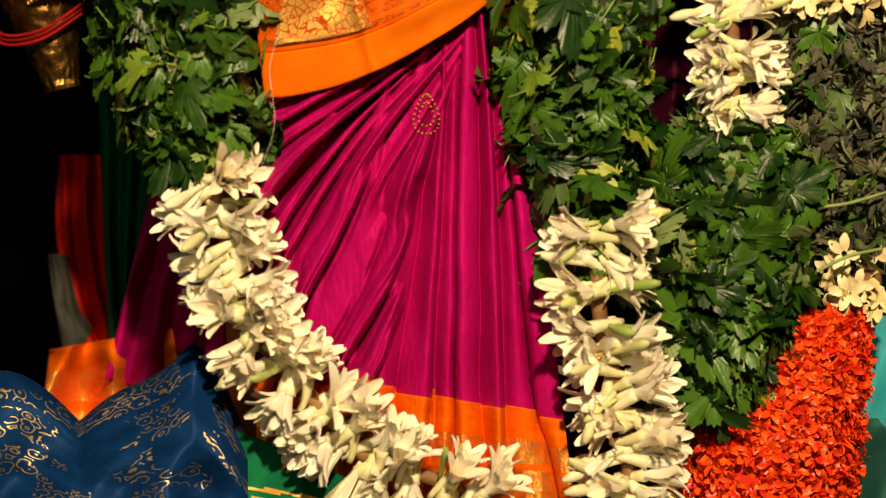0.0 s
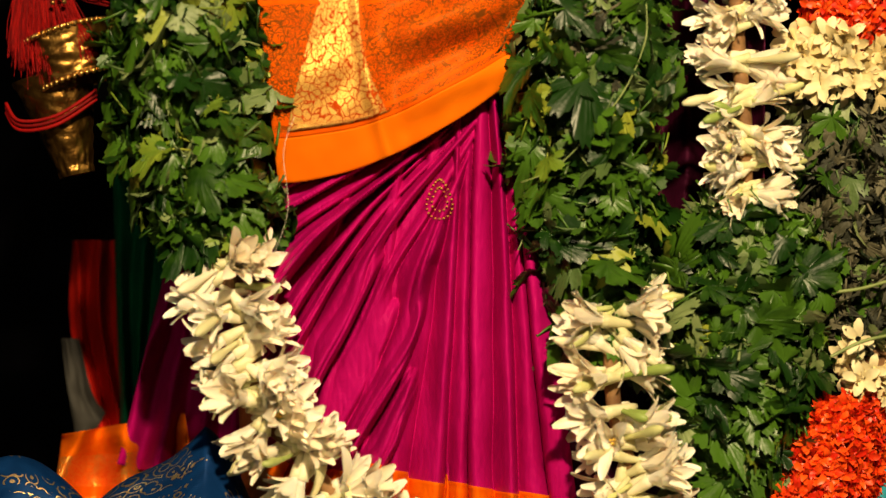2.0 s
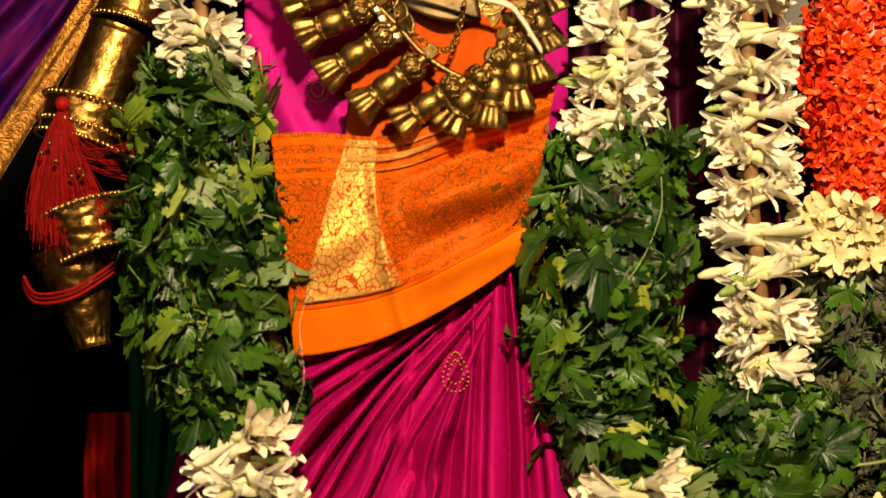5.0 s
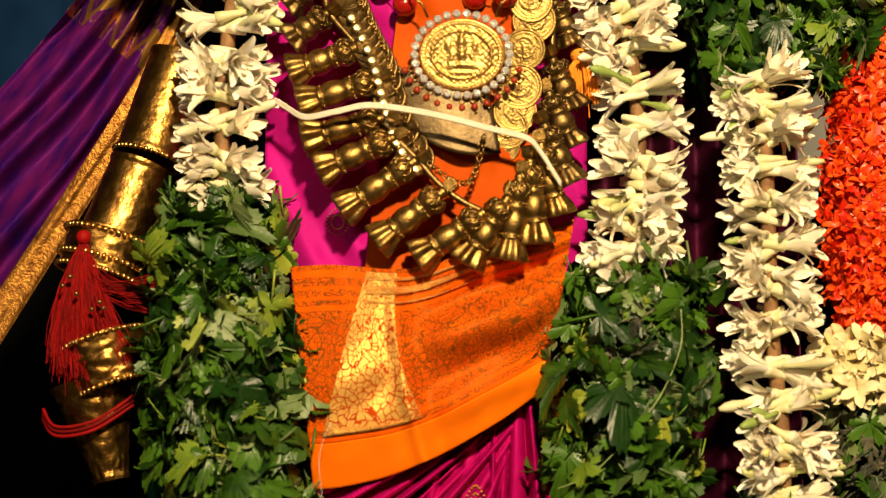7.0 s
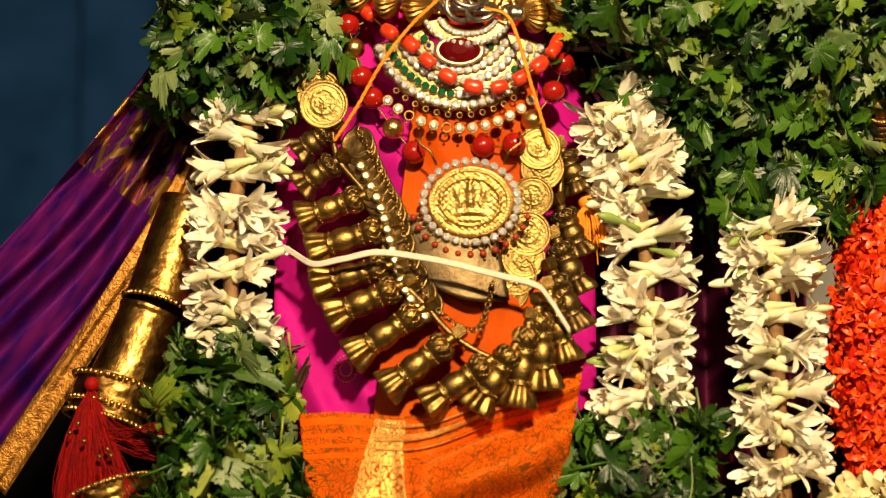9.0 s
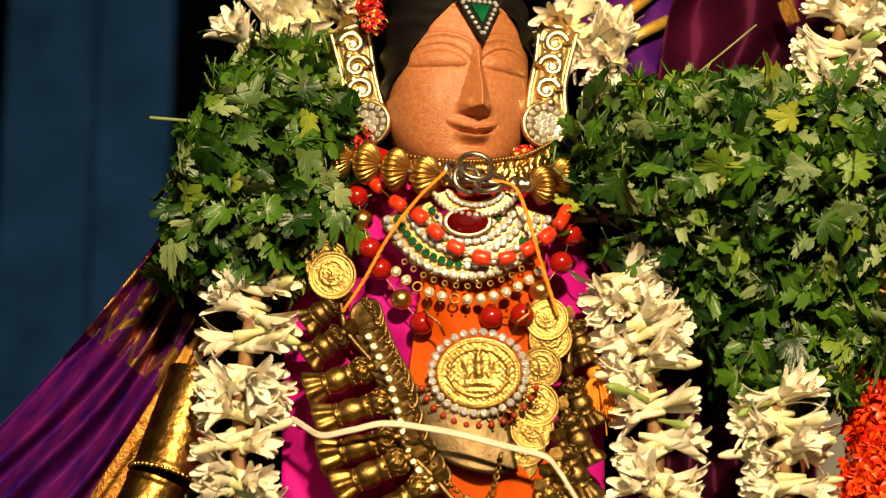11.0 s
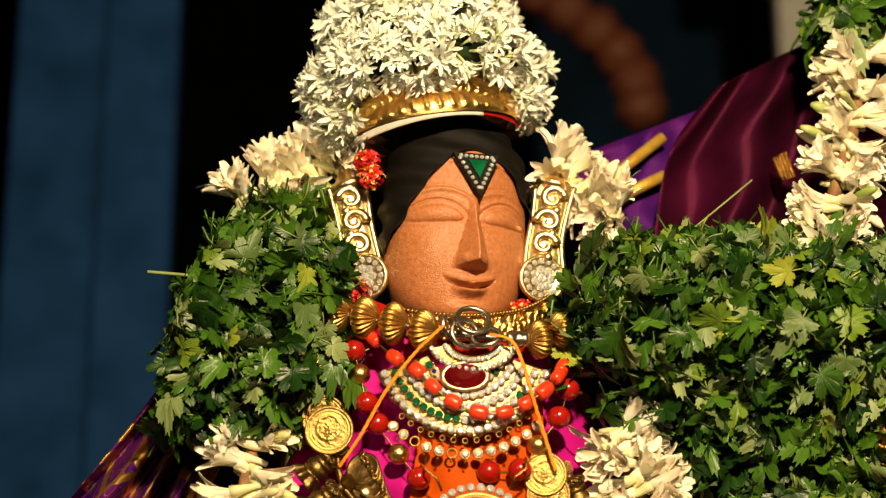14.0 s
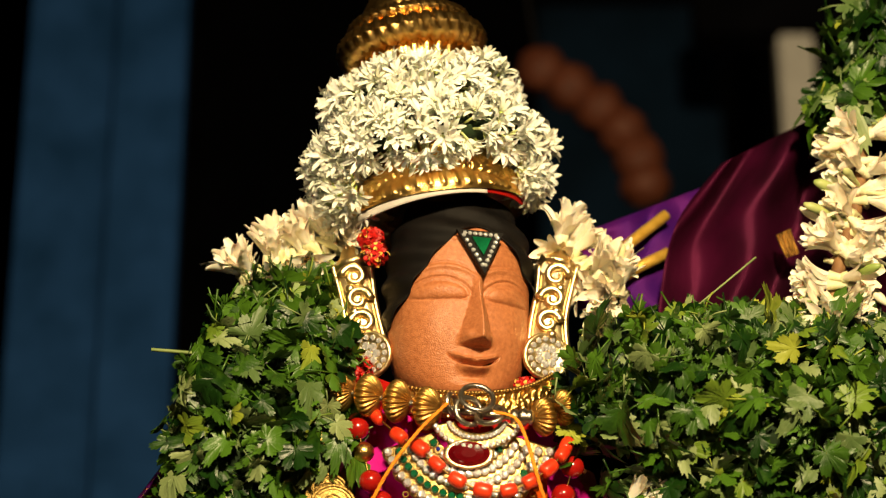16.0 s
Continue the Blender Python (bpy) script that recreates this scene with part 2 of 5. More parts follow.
# darker copy of the blue paint, the far shutter's dimness put into colour
PAINT_DIM = plain("shade_dimmed_blue_paint", (0.002, 0.008, 0.018), (0.006, 0.020, 0.048), 0.8, 0, 4, 0.6, 120, spec=0.08)
# near-black: the darkness of the unlit background is put into this colour
DARK_WALL = plain("unlit_black_plaster", (0.0020, 0.0020, 0.003), (0.004, 0.004, 0.006), 0.9, 0, 6, 0.6, 120, spec=0.04)
GROUND = plain("stone_floor", (0.05, 0.045, 0.04), (0.09, 0.08, 0.07), 0.8, 0, 5, 0.6, 120)
# white cloth with its shade put into the colour as dark grey
GREY_CLOTH = plain("white_cloth_shade_grey", (0.03, 0.028, 0.026), (0.05, 0.047, 0.044), 0.8, 0, 60, 0.4, 900)
ARM_GOLD = plain("worn_arm_gold", (0.20, 0.095, 0.022), (0.55, 0.30, 0.075), 0.34, 1.0, 70, 0.9, 160)
BRIGHT_RED = silk("bright_red_silk", (0.55, 0.012, 0.008), (0.70, 0.02, 0.01))
BEADED_GOLD = plain("struck_gold", (0.16, 0.055, 0.010), (0.52, 0.24, 0.045), 0.46, 0.9, 130, 0.9, 420)
BEAD_GOLD = plain("ribbed_bead_gold", (0.40, 0.22, 0.055), (0.70, 0.42, 0.12), 0.42, 1.0, 90, 0.4, 300)
COIN_GOLD = plain("worn_coin_gold", (0.34, 0.21, 0.06), (0.60, 0.40, 0.13), 0.48, 1.0, 220, 0.5, 500)
PLATE = plain("worn_plate_metal", (0.12, 0.08, 0.04), (0.24, 0.17, 0.09), 0.5, 1.0, 60, 0.4, 300)
WHITE_PAINT = plain("white_paint", (0.62, 0.60, 0.58), (0.75, 0.73, 0.70), 0.6, 0, 20, 0.4, 200)
MEDAL_GOLD = plain("medallion_gold", (0.55, 0.33, 0.09), (0.82, 0.54, 0.18), 0.46, 1.0, 160, 0.4, 500)
MARIGOLD = plain("rust_marigold", (0.06, 0.011, 0.003), (0.12, 0.025, 0.005), 0.7, 0, 80, 1.0, 200)

# ---- building kit (sizes in millimetres) ----
EYE_AT = Vector((0, 0, EYE))


def at(x, z, out=0.0):
    """The place on the sight line through (x, z) of the statue's upright plane, out millimetres before that plane."""
    p = Vector((x / 1000, AXIS, z / 1000))
    return EYE_AT + (p - EYE_AT) * (1 - out / 1000 / AXIS)


def mesh(name, verts, faces, *mats, smooth=True, slots=None, uvs=None):
    me = bpy.data.meshes.new(name)
    me.from_pydata([tuple(v) for v in verts], [], faces)
    for m in mats:
        me.materials.append(m)
    if smooth:
        me.polygons.foreach_set("use_smooth", [True] * len(me.polygons))
    if slots:
        me.polygons.foreach_set("material_index", slots)
    if uvs:
        layer = me.uv_layers.new(name="UVMap")
        flat = [c for poly in me.polygons for i in poly.vertices for c in uvs[i]]
        layer.data.foreach_set("uv", flat)
    me.update()
    return me


def thing(name, label, category, group="", kind="", where=None):
    ob = new(name)
    ob.empty_display_size = 0.02
    if where is not None:
        ob.location = where
    return tagged(ob, label, category, group, kind)


def part(name, me, parent, m=None, label=""):
    ob = new(name, me)
    if m is not None:
        ob.matrix_basis = m
    if parent is not None:
        ob.parent = parent
        ob.matrix_parent_inverse = chain(parent).inverted()
    return tagged(ob, label)


def chain(ob):
    m = ob.matrix_basis.copy()
    if ob.parent is not None:
        m = chain(ob.parent) @ ob.matrix_parent_inverse @ m
    return m


def lone(name, me, label, category, group="", kind="", m=None):
    ob = new(name, me)
    if m is not None:
        ob.matrix_basis = m
    return tagged(ob, label, category, group, kind)


def grid(fn, nu, nv, closed=False):
    """Verts, quads and uvs of a sheet fn(u, v)."""
    verts = [fn(i / nu, j / nv) for j in range(nv + 1) for i in range(nu + (0 if closed else 1))]
    w = nu if closed else nu + 1
    faces = [(j * w + i, j * w + (i + 1) % w, (j + 1) * w + (i + 1) % w, (j + 1) * w + i) for j in range(nv) for i in range(nu)]
    uvs = [(i / nu, 1 - j / nv) for j in range(nv + 1) for i in range(w)]
    return verts, faces, uvs


def sheet(name, fn, nu, nv, *mats, thick=0.0012, slot=None):
    """A cloth: the sheet fn(u, v) with a back side a little behind it and a closed rim."""
    verts, faces, uvs = grid(fn, nu, nv)
    n, w = len(verts), nu + 1
    back = [Vector(v) + Vector((0, thick, 0)) for v in verts]
    rim = [k for k in range(w)] + [j * w + nu for j in range(1, nv + 1)] + [nv * w + i for i in range(nu - 1, -1, -1)] + [j * w for j in range(nv - 1, 0, -1)]
    both = faces + [tuple(n + i for i in reversed(f)) for f in faces]
    both += [(rim[(k + 1) % len(rim)], rim[k], n + rim[k], n + rim[(k + 1) % len(rim)]) for k in range(len(rim))]
    slots = None
    if slot:
        s = [slot((f % nu + 0.5) / nu, (f // nu + 0.5) / nv) for f in range(nu * nv)]
        slots = s + s + [0] * len(rim)
    return mesh(name, list(verts) + back, both, *mats, slots=slots, uvs=uvs + uvs)


def tube(points, radius, sides=8, caps=True):
    """Verts and faces of a round bar along points (metres); radius a number or a list."""
    pts = [Vector(p) for p in points]
    verts, faces = [], []
    for k, p in enumerate(pts):
        d = (pts[min(k + 1, len(pts) - 1)] - pts[max(k - 1, 0)]).normalized()
        a = d.orthogonal().normalized() if k == 0 else (a - d * a.dot(d)).normalized()
        b = d.cross(a)
        r = radius[k] if isinstance(radius, (list, tuple)) else radius
        verts += [p + (a * math.cos(6.28319 * i / sides) + b * math.sin(6.28319 * i / sides)) * r for i in range(sides)]
    for k in range(len(pts) - 1):
        faces += [(k * sides + i, k * sides + (i + 1) % sides, (k + 1) * sides + (i + 1) % sides, (k + 1) * sides + i) for i in range(sides)]
    if caps:
        faces += [tuple(reversed(range(sides))), tuple((len(pts) - 1) * sides + i for i in range(sides))]
    return verts, faces


def smooth_path(knots, n):
    """n + 1 points of a Catmull-Rom curve through knots (tuples of any length)."""
    out, k = [], [knots[0], *knots, knots[-1]]
    for s in range(n + 1):
        f = s / n * (len(knots) - 1)
        i = min(int(f), len(knots) - 2)
        t = f - i
        out.append(tuple(0.5 * (2 * b + (c - a) * t + (2 * a - 5 * b + 4 * c - d) * t * t + (3 * b - a - 3 * c + d) * t ** 3)
                         for a, b, c, d in zip(k[i], k[i + 1], k[i + 2], k[i + 3])))
    return out


def lathe(profile, sides=32, rib=0.0, ribs=0):
    """Verts and faces of a turned body: profile of (radius, height) in millimetres, in metres about z; ribs flute it."""
    verts, faces = [], []
    for r, z in profile:
        for i in range(sides):
            a = 6.28319 * i / sides
            rr = r * (1 + rib * math.cos(a * ribs)) if ribs else r
            verts.append((rr * math.cos(a) / 1000, rr * math.sin(a) / 1000, z / 1000))
    for k in range(len(profile) - 1):
        faces += [(k * sides + i, k * sides + (i + 1) % sides, (k + 1) * sides + (i + 1) % sides, (k + 1) * sides + i) for i in range(sides)]
    faces += [tuple(reversed(range(sides))), tuple((len(profile) - 1) * sides + i for i in range(sides))]
    return verts, faces


def join(pieces):
    """One vert and face list from several."""
    verts, faces = [], []
    for v, f in pieces:
        n = len(verts)
        verts += [tuple(p) for p in v]
        faces += [tuple(i + n for i in q) for q in f]
    return verts, faces


def moved(piece, m):
    return [m @ Vector(v) for v in piece[0]], piece[1]


def ball(r, sides=12, rings=8, squash=1.0):
    return lathe([(max(r * math.sin(math.pi * k / rings), 0.02), -r * squash * math.cos(math.pi * k / rings)) for k in range(rings + 1)], sides)


def aim(where, direction, roll=0.0, scale=1.0):
    """The pose at where whose z axis points along direction."""
    q = Vector(direction).to_track_quat("Z", "Y")
    return Matrix.LocRotScale(Vector(where), q, (scale, scale, scale)) @ Matrix.Rotation(roll, 4, "Z")


def ease(a, b, x):
    t = min(max((x - a) / (b - a), 0), 1)
    return t * t * (3 - 2 * t)


def fold(x, z=0.0, seed=0.0):
    """A soft random number between about -1 and 1."""
    return noise.noise(Vector((x, z, seed)))

# ---- the setting ----


def box(name, x0, x1, y0, y1, z0, z1, material, label, category, kind="structure"):
    bm = bmesh.new()
    bmesh.ops.create_cube(bm, size=1, matrix=Matrix.LocRotScale(((x0 + x1) / 2, (y0 + y1) / 2, (z0 + z1) / 2), None, (x1 - x0, y1 - y0, z1 - z0)))
    bmesh.ops.bevel(bm, geom=bm.edges[:], offset=min(0.012, (y1 - y0) / 8), segments=2, affect="EDGES")
    me = bpy.data.meshes.new(name)
    bm.to_mesh(me)
    bm.free()
    me.materials.append(material)
    return lone(name, me, label, category, kind=kind)


box("floor", -6, 6, -4, 8, -0.2, 0, GROUND, "worn grey stone floor of the temple yard", "floor")
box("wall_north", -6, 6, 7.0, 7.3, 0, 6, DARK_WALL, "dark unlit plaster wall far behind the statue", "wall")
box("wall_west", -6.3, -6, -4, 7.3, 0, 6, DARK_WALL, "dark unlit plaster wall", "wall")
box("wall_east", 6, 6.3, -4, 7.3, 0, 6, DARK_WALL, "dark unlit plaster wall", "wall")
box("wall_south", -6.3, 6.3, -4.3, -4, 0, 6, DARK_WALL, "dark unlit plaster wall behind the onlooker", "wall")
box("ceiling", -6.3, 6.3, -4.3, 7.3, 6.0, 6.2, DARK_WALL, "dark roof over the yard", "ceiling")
box("pedestal", -0.42, 0.5, 1.72, 2.5, 0, 1.04, GROUND, "stone pedestal hidden under the draped cloths", "pedestal")

# added board whose black stands for the light falling off down here
box("shade_panel", -1.6, 0.9, 2.75, 2.80, 0, 1.86, DARK_WALL, "black board added behind the statue's stand in place of shade", "panel")

# blue wooden door leaf beside the dark opening, out of focus
door_blue = thing("door_1", "weathered blue painted wooden door leaf in the dark", "door", kind="structure", where=(-0.95, 3.5, 0))
for x0, x1, y in ((-0.80, -0.64, 3.50), (-0.63, -0.50, 3.47)):
    p = box("door_board", x0, x1, y, y + 0.06, 0, 4.6, PAINT_BLUE, "", "")
    for key in ("category", "kind", "label"):
        if key in p:
            del p[key]
    p.parent = door_blue
    p.matrix_parent_inverse = chain(door_blue).inverted()
box("post", 0.74, 0.82, 4.3, 4.38, 0, 4.3, WHITE_PAINT, "white painted post in the dark background", "post")
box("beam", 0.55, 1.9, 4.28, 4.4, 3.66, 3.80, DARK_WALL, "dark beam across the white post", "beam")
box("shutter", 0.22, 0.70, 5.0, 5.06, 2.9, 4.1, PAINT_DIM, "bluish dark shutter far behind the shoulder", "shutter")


def marigold_string():
    ob = thing("marigold_string", "rust orange marigold string hanging from the dark roof", "garland", where=(0.2, 3.4, 3.0))
    b = ball(46, 20, 12, 0.9)
    petals = [(Vector(v) * (1 + 0.16 * fold(v[0] * 120, v[1] * 120, v[2] * 120))) for v in b[0]]
    me = mesh("marigold", petals, b[1], MARIGOLD)
    for x, z in smooth_path([(86, 2415), (122, 2390), (155, 2360), (178, 2325), (186, 2290)], 5):
        p = Vector((x / 1000 / AXIS * 3.4, 3.4, EYE + (z / 1000 - EYE) / AXIS * 3.4))
        part("marigold", me, ob, Matrix.Translation(p) @ Matrix.Rotation(x, 4, "X"))
    v, f = tube([(x / 1000 / AXIS * 3.4, 3.43, EYE + (z / 1000 - EYE) / AXIS * 3.4) for x, z in ((40, 4010), (60, 2600), (86, 2415), (155, 2360), (186, 2290))], 0.004)
    part("cord", mesh("cord", v, f, BLACK), ob)


marigold_string()

# ---- the statue ----
HEAD = at(0, 2168, 0)
HEAD_TURN = Matrix.Translation((HEAD.x, HEAD.y, 2.148)) @ Matrix.Rotation(radians(17), 4, "Z")


def head_width(z):
    if z < 20:
        return 8 + 60 * math.sqrt(max(0.0, 1 - ((20 - z) / 111) ** 4))
    return 68 * math.sqrt(max(0.0, 1 - ((z - 20) / 112) ** 2.4))


def head_depth(z):
    if z < 10:
        t = max(0.0, min(1.0, (z + 90) / 100))
        return 44 + 24 * t ** 0.7
    return 68 * math.sqrt(max(0.0, 1 - ((z - 10) / 122) ** 2.4))


def carved(x, z):
    """How far the carved features stand out of the smooth face."""
    g = lambda a, w: math.exp(-(a / w) ** 2)
    h = 0.0
    # nose, a wedge with a flat underside
    if z < 30:
        w = 5.5 + 10.5 * ease(14, -46, z)
        t = 5.0 + 22 * ease(24, -46, z)
        ridge = max(0.0, 1 - (abs(x) / w) ** 1.12)
        h += t * ridge * ease(-49.5, -47, z) * ease(30, 14, z)
        h += 6 * g(abs(x) - 12, 4.5) * g(z + 42, 6) * ease(-50, -47, z)
    # eyes, closed lids under a double line
    for side in (-1, 1):
        ex = x * side - 34
        zc = 7.0 - 0.004 * ex * ex + 0.05 * ex
        up = z - zc
        q = (ex / 24) ** 2 + (up / (10 if up > 0 else 7)) ** 2
        h -= 2.6 * math.exp(-((ex / 31) ** 2 + ((up - 1) / 15) ** 2) ** 1.5)
        h += 5.0 * max(0.0, 1 - q) ** 0.55
        arc = (ex / 29) ** 2 + (up / 15) ** 2
        if up > 0:
            h -= 1.5 * g(arc - 1.0, 0.10)
            h += 0.9 * g(arc - 1.28, 0.15)
        else:
            h -= 1.2 * g(q - 1.08, 0.12)
        bx = ex + 2
        zb = 32 - 0.011 * bx * bx + 0.02 * bx
        if -33 < bx < 36:
            h += 2.0 * g(z - zb, 2.4) * ease(-34, -24, bx) * ease(36, 24, bx)
            h -= 1.3 * g(z - zb - 4.2, 1.5) * ease(-34, -24, bx) * ease(36, 24, bx)
    # lips, slightly smiling
    zm = -68.5 + 0.017 * x * x
    wide = ease(24, 12, abs(x))
    h += 9.0 * g(z - zm - 3.4 - 1.2 * g(abs(x) - 5, 4), 2.6) * wide * (1 - 0.2 * g(x, 2.5))
    h += 11.0 * g(z - zm + 5.2, 3.6) * ease(19, 5, abs(x))
    h -= 6.5 * g(z - zm, 1.3) * ease(27, 20, abs(x))
    h -= 1.6 * g(z + 81, 3.0) * g(x, 12)
    h += 4.0 * g(z + 90, 7) * g(x, 20)
    h += 2.5 * g(abs(x) - 40, 18) * g(z + 34, 20)
    # curls at the brow
    if z > 58:
        h += 2.2 * g(z - 64 + 0.004 * x * x - 1.2 * math.sin(x * 0.7), 3)
    return h


def statue():
    def face(u, v):
        z = -90 + 222 * v
        s = -1 + 2 * u
        x = head_width(z) * math.sin(s * 1.5708)
        side = math.cos(s * 1.5708)
        y = -head_depth(z) * max(side, 0) ** 0.82
        return HEAD_TURN @ (Vector((x, y - carved(x, z * 1.12 if z < 0 else z) * ease(0.02, 0.25, side), z)) / 1000)

    front = grid(face, 200, 260)[:2]
    back = grid(lambda u, v: HEAD_TURN @ (Vector((head_width(-90 + 222 * v) * math.cos(3.14159 * u), head_depth(-90 + 222 * v) * math.sin(3.14159 * u), -90 + 222 * v)) / 1000), 32, 40)[:2]
    body = lathe([(150, -1120), (165, -700), (120, -520), (112, -380), (150, -200), (135, -130), (60, -100), (46, -60), (46, -20)], 40)
    squashed = ([Vector((v[0], v[1] * 0.5, v[2])) + Vector((0.0, 1.99, 2.148)) for v in body[0]], body[1])
    v, f = join([front, back, squashed])
    lone("statue", mesh("statue", v, f, STONE), "brown carved stone statue with closed eyes, dressed in silk", "statue")


statue()


def head_wrap():
    def shell(u, v):
        s = -1 + 2 * u
        x0 = 74 * math.sin(s * 1.5708)
        low = 74 - 0.0155 * (x0 - 3) ** 2
        z = low + (131 - low) * v
        pad = 5 + 2.5 * math.sin(z * 0.22 + x0 * 0.05) + 2 * fold(x0 * 0.03, z * 0.06, 3)
        x = (head_width(z) + pad) * math.sin(s * 1.5708)
        y = -(head_depth(z) + pad) * max(math.cos(s * 1.5708), 0) ** 0.82
        return HEAD_TURN @ (Vector((x, y, z)) / 1000)

    lone("head_wrap", sheet("head_wrap", shell, 90, 40, BLACK, thick=0.003), "black cloth wrapped round the statue's head", "cloth")


head_wrap()

# ---- draped cloths ----


def pleats(x, z):
    """Relief of loose folds that fan out from the hip over upright pleats, and the number of the pleat."""
    # folds swept up to the hip
    dx, dz = x - 98, 1572 - z
    dist = math.hypot(dx, dz)
    deg = math.degrees(math.atan2(dx, dz))
    ph = deg / 5.2 + 1.6 * fold(deg * 0.07, dist * 0.0035, 1) + 0.35 * fold(deg * 0.25, dist * 0.010, 8)
    k = math.floor(ph)
    saw = ph - k
    high = 0.68 + 0.30 * math.sin(k * 2.4) + 0.18 * math.sin(k * 5.1 + dist * 0.012)
    round_ = max(math.sin(saw ** 1.9 * 3.14159), 0.0) ** 0.6
    creased = 0.16 * abs(math.sin(ph * 6.28319 * 1.5 + 2 * fold(deg * 0.2, dist * 0.01, 12))) * ease(40, 200, dist)
    under_sash = ease(-25, 45, 1480 + 0.4 * max(x + 110, 0) - z)
    fan = (3 + 52 * ease(0, 240, dist)) * (0.30 + 0.70 * under_sash) * high * (round_ + creased) + 20 * under_sash * fold(deg * 0.06, dist * 0.006, 4)
    # upright pleats that come out from under them
    deg2 = math.degrees(math.atan2(x - 60, 1900 - z))
    ph2 = deg2 / 2.0 + 0.9 * fold(deg2 * 0.22, z * 0.0022, 15) + 0.12 * fold(x * 0.05, z * 0.012, 16)
    k2 = math.floor(ph2)
    saw2 = ph2 - k2
    box_ = max(math.sin(saw2 ** (1.7 if k2 % 3 else 0.7) * 3.14159), 0.0) ** 0.55
    upright = (22 + 10 * math.sin(k2 * 2.1) + 6 * ease(1420, 1230, z)) * (0.35 + 0.65 * under_sash) * box_ + 7 * fold(x * 0.02, z * 0.008, 17)
    line = 24 + (z - 1397) * (0.37 if z > 1397 else 0.17) + 6 * fold(z * 0.02, 3, 18)
    fan += 9 * under_sash * math.exp(-((x - line + 12) / 16) ** 2) - 60 * ease(-4, 12, x - line)
    fine = 1.4 * fold(x * 0.09, z * 0.03, 6) + 0.7 * fold(x * 0.3, z * 0.08, 7)
    h = max(fan, upright - 14 * ease(line, line - 30, x)) if x < line + 14 else upright
    return h + fine, (k2 if upright > fan else k + 50)


def skirt_at(u, v, border=False):
    """The skirt cloth from waist to border, or the border; u across."""
    tx, bx = -140 + 245 * u, -122 + 294 * u
    tz = 1500 + (tx + 125) * 0.30 + 16
    split = 1207 - 0.17 * (-100 + 272 * u + 6)
    f = v * 0.82 if not border else 0.82 + 0.18 * v
    x = tx + (bx - tx) * f
    z = tz + (split - tz) * v if not border else split + (1085 - split) * v
    d, k = pleats(x, z)
    if border or v > 0.9:
        step = 7 * math.sin(k * 3.3)
        z += step * (ease(0.9, 1, v) if not border else 1)
    return at(x, z, 2 + 28 * (1 - ((u - 0.55) / 0.62) ** 2) + d)


def skirt():
    ob = thing("skirt", "magenta silk skirt in deep pleats with orange and gold border", "skirt", where=at(20, 1100))
    part("skirt_cloth", sheet("skirt_cloth", lambda u, v: skirt_at(u, v), 560, 240, MAGENTA), ob)
    part("border", sheet("border", lambda u, v: skirt_at(u, v, True) + Vector((0, -0.001, 0.0015)), 560, 40, HEM), ob, label="orange and gold woven hem border")
    for ring, r in (("outer", 1.0), ("inner", 0.6)):       # woven motif on one pleat, dot by dot
        for k in range(24 if ring == "outer" else 14):
            a = 6.28319 * k / (24 if ring == "outer" else 14)
            x, z = 33 + 11 * r * math.sin(a) * (1 - 0.4 * math.cos(a)), 1457 + 18 * r * math.cos(a)
            u = (x + 140 - 5) / 270
            d, _ = pleats(x, z)
            part("woven_dot", DOT, ob, Matrix.Translation(at(x, z, 3.4 + 28 * (1 - ((u - 0.55) / 0.62) ** 2) + d)))
    return ob


DOT = mesh("woven_dot", *ball(1.2, 6, 4, 0.8), STRIPE)
skirt()


def sash_at(u, v):
    top = Vector((-136 + 260 * u, 1674 + 48 * u ** 1.4 - 12 * math.sin(u * 3.14) + 4 * math.sin(u * 11)))
    low = Vector((-114 + 212 * u, 1472 + 92 * u ** 1.7 - 2 * math.sin(u * 3.14) + 2 * fold(u * 4, 0, 31)))
    p = top + (low - top) * v
    belly = 38 * (1 - ((u - 0.5) / 0.62) ** 2) + 12 * math.sin(v * 3.14) ** 0.8
    right = ease(0.34, 0.56, u)
    c = v + 0.12 * u + 0.05 * fold(u * 3, v * 2, 5)
    creases = right * (-13 * math.exp(-((c - 0.33) / 0.075) ** 2) + 9 * math.exp(-((c - 0.50) / 0.10) ** 2) - 8 * math.exp(-((c - 0.70) / 0.07) ** 2))
    creases += 5 * math.sin((v * 1.15 - u * 0.55) * 14 + 1.5 * fold(u * 3, v * 2, 5)) * ease(0.25, 0.6, u) * ease(1.0, 0.75, v)
    creases -= 7 * ease(0.75, 1.0, u) * math.exp(-((v - 0.72) / 0.10) ** 2)
    ridge = 7 * math.exp(-((u - 0.36 - 0.12 * v * v) / 0.035) ** 2) - 5 * math.exp(-((u - 0.44 - 0.12 * v * v) / 0.05) ** 2)
    small = 1.6 * fold(u * 9, v * 7, 33) + 2.2 * fold(u * 4 + v * 5, v * 2, 34)
    return at(p.x, p.y, 36 + 6 * ease(0.9, 0.4, v) + belly + creases + ridge + small)


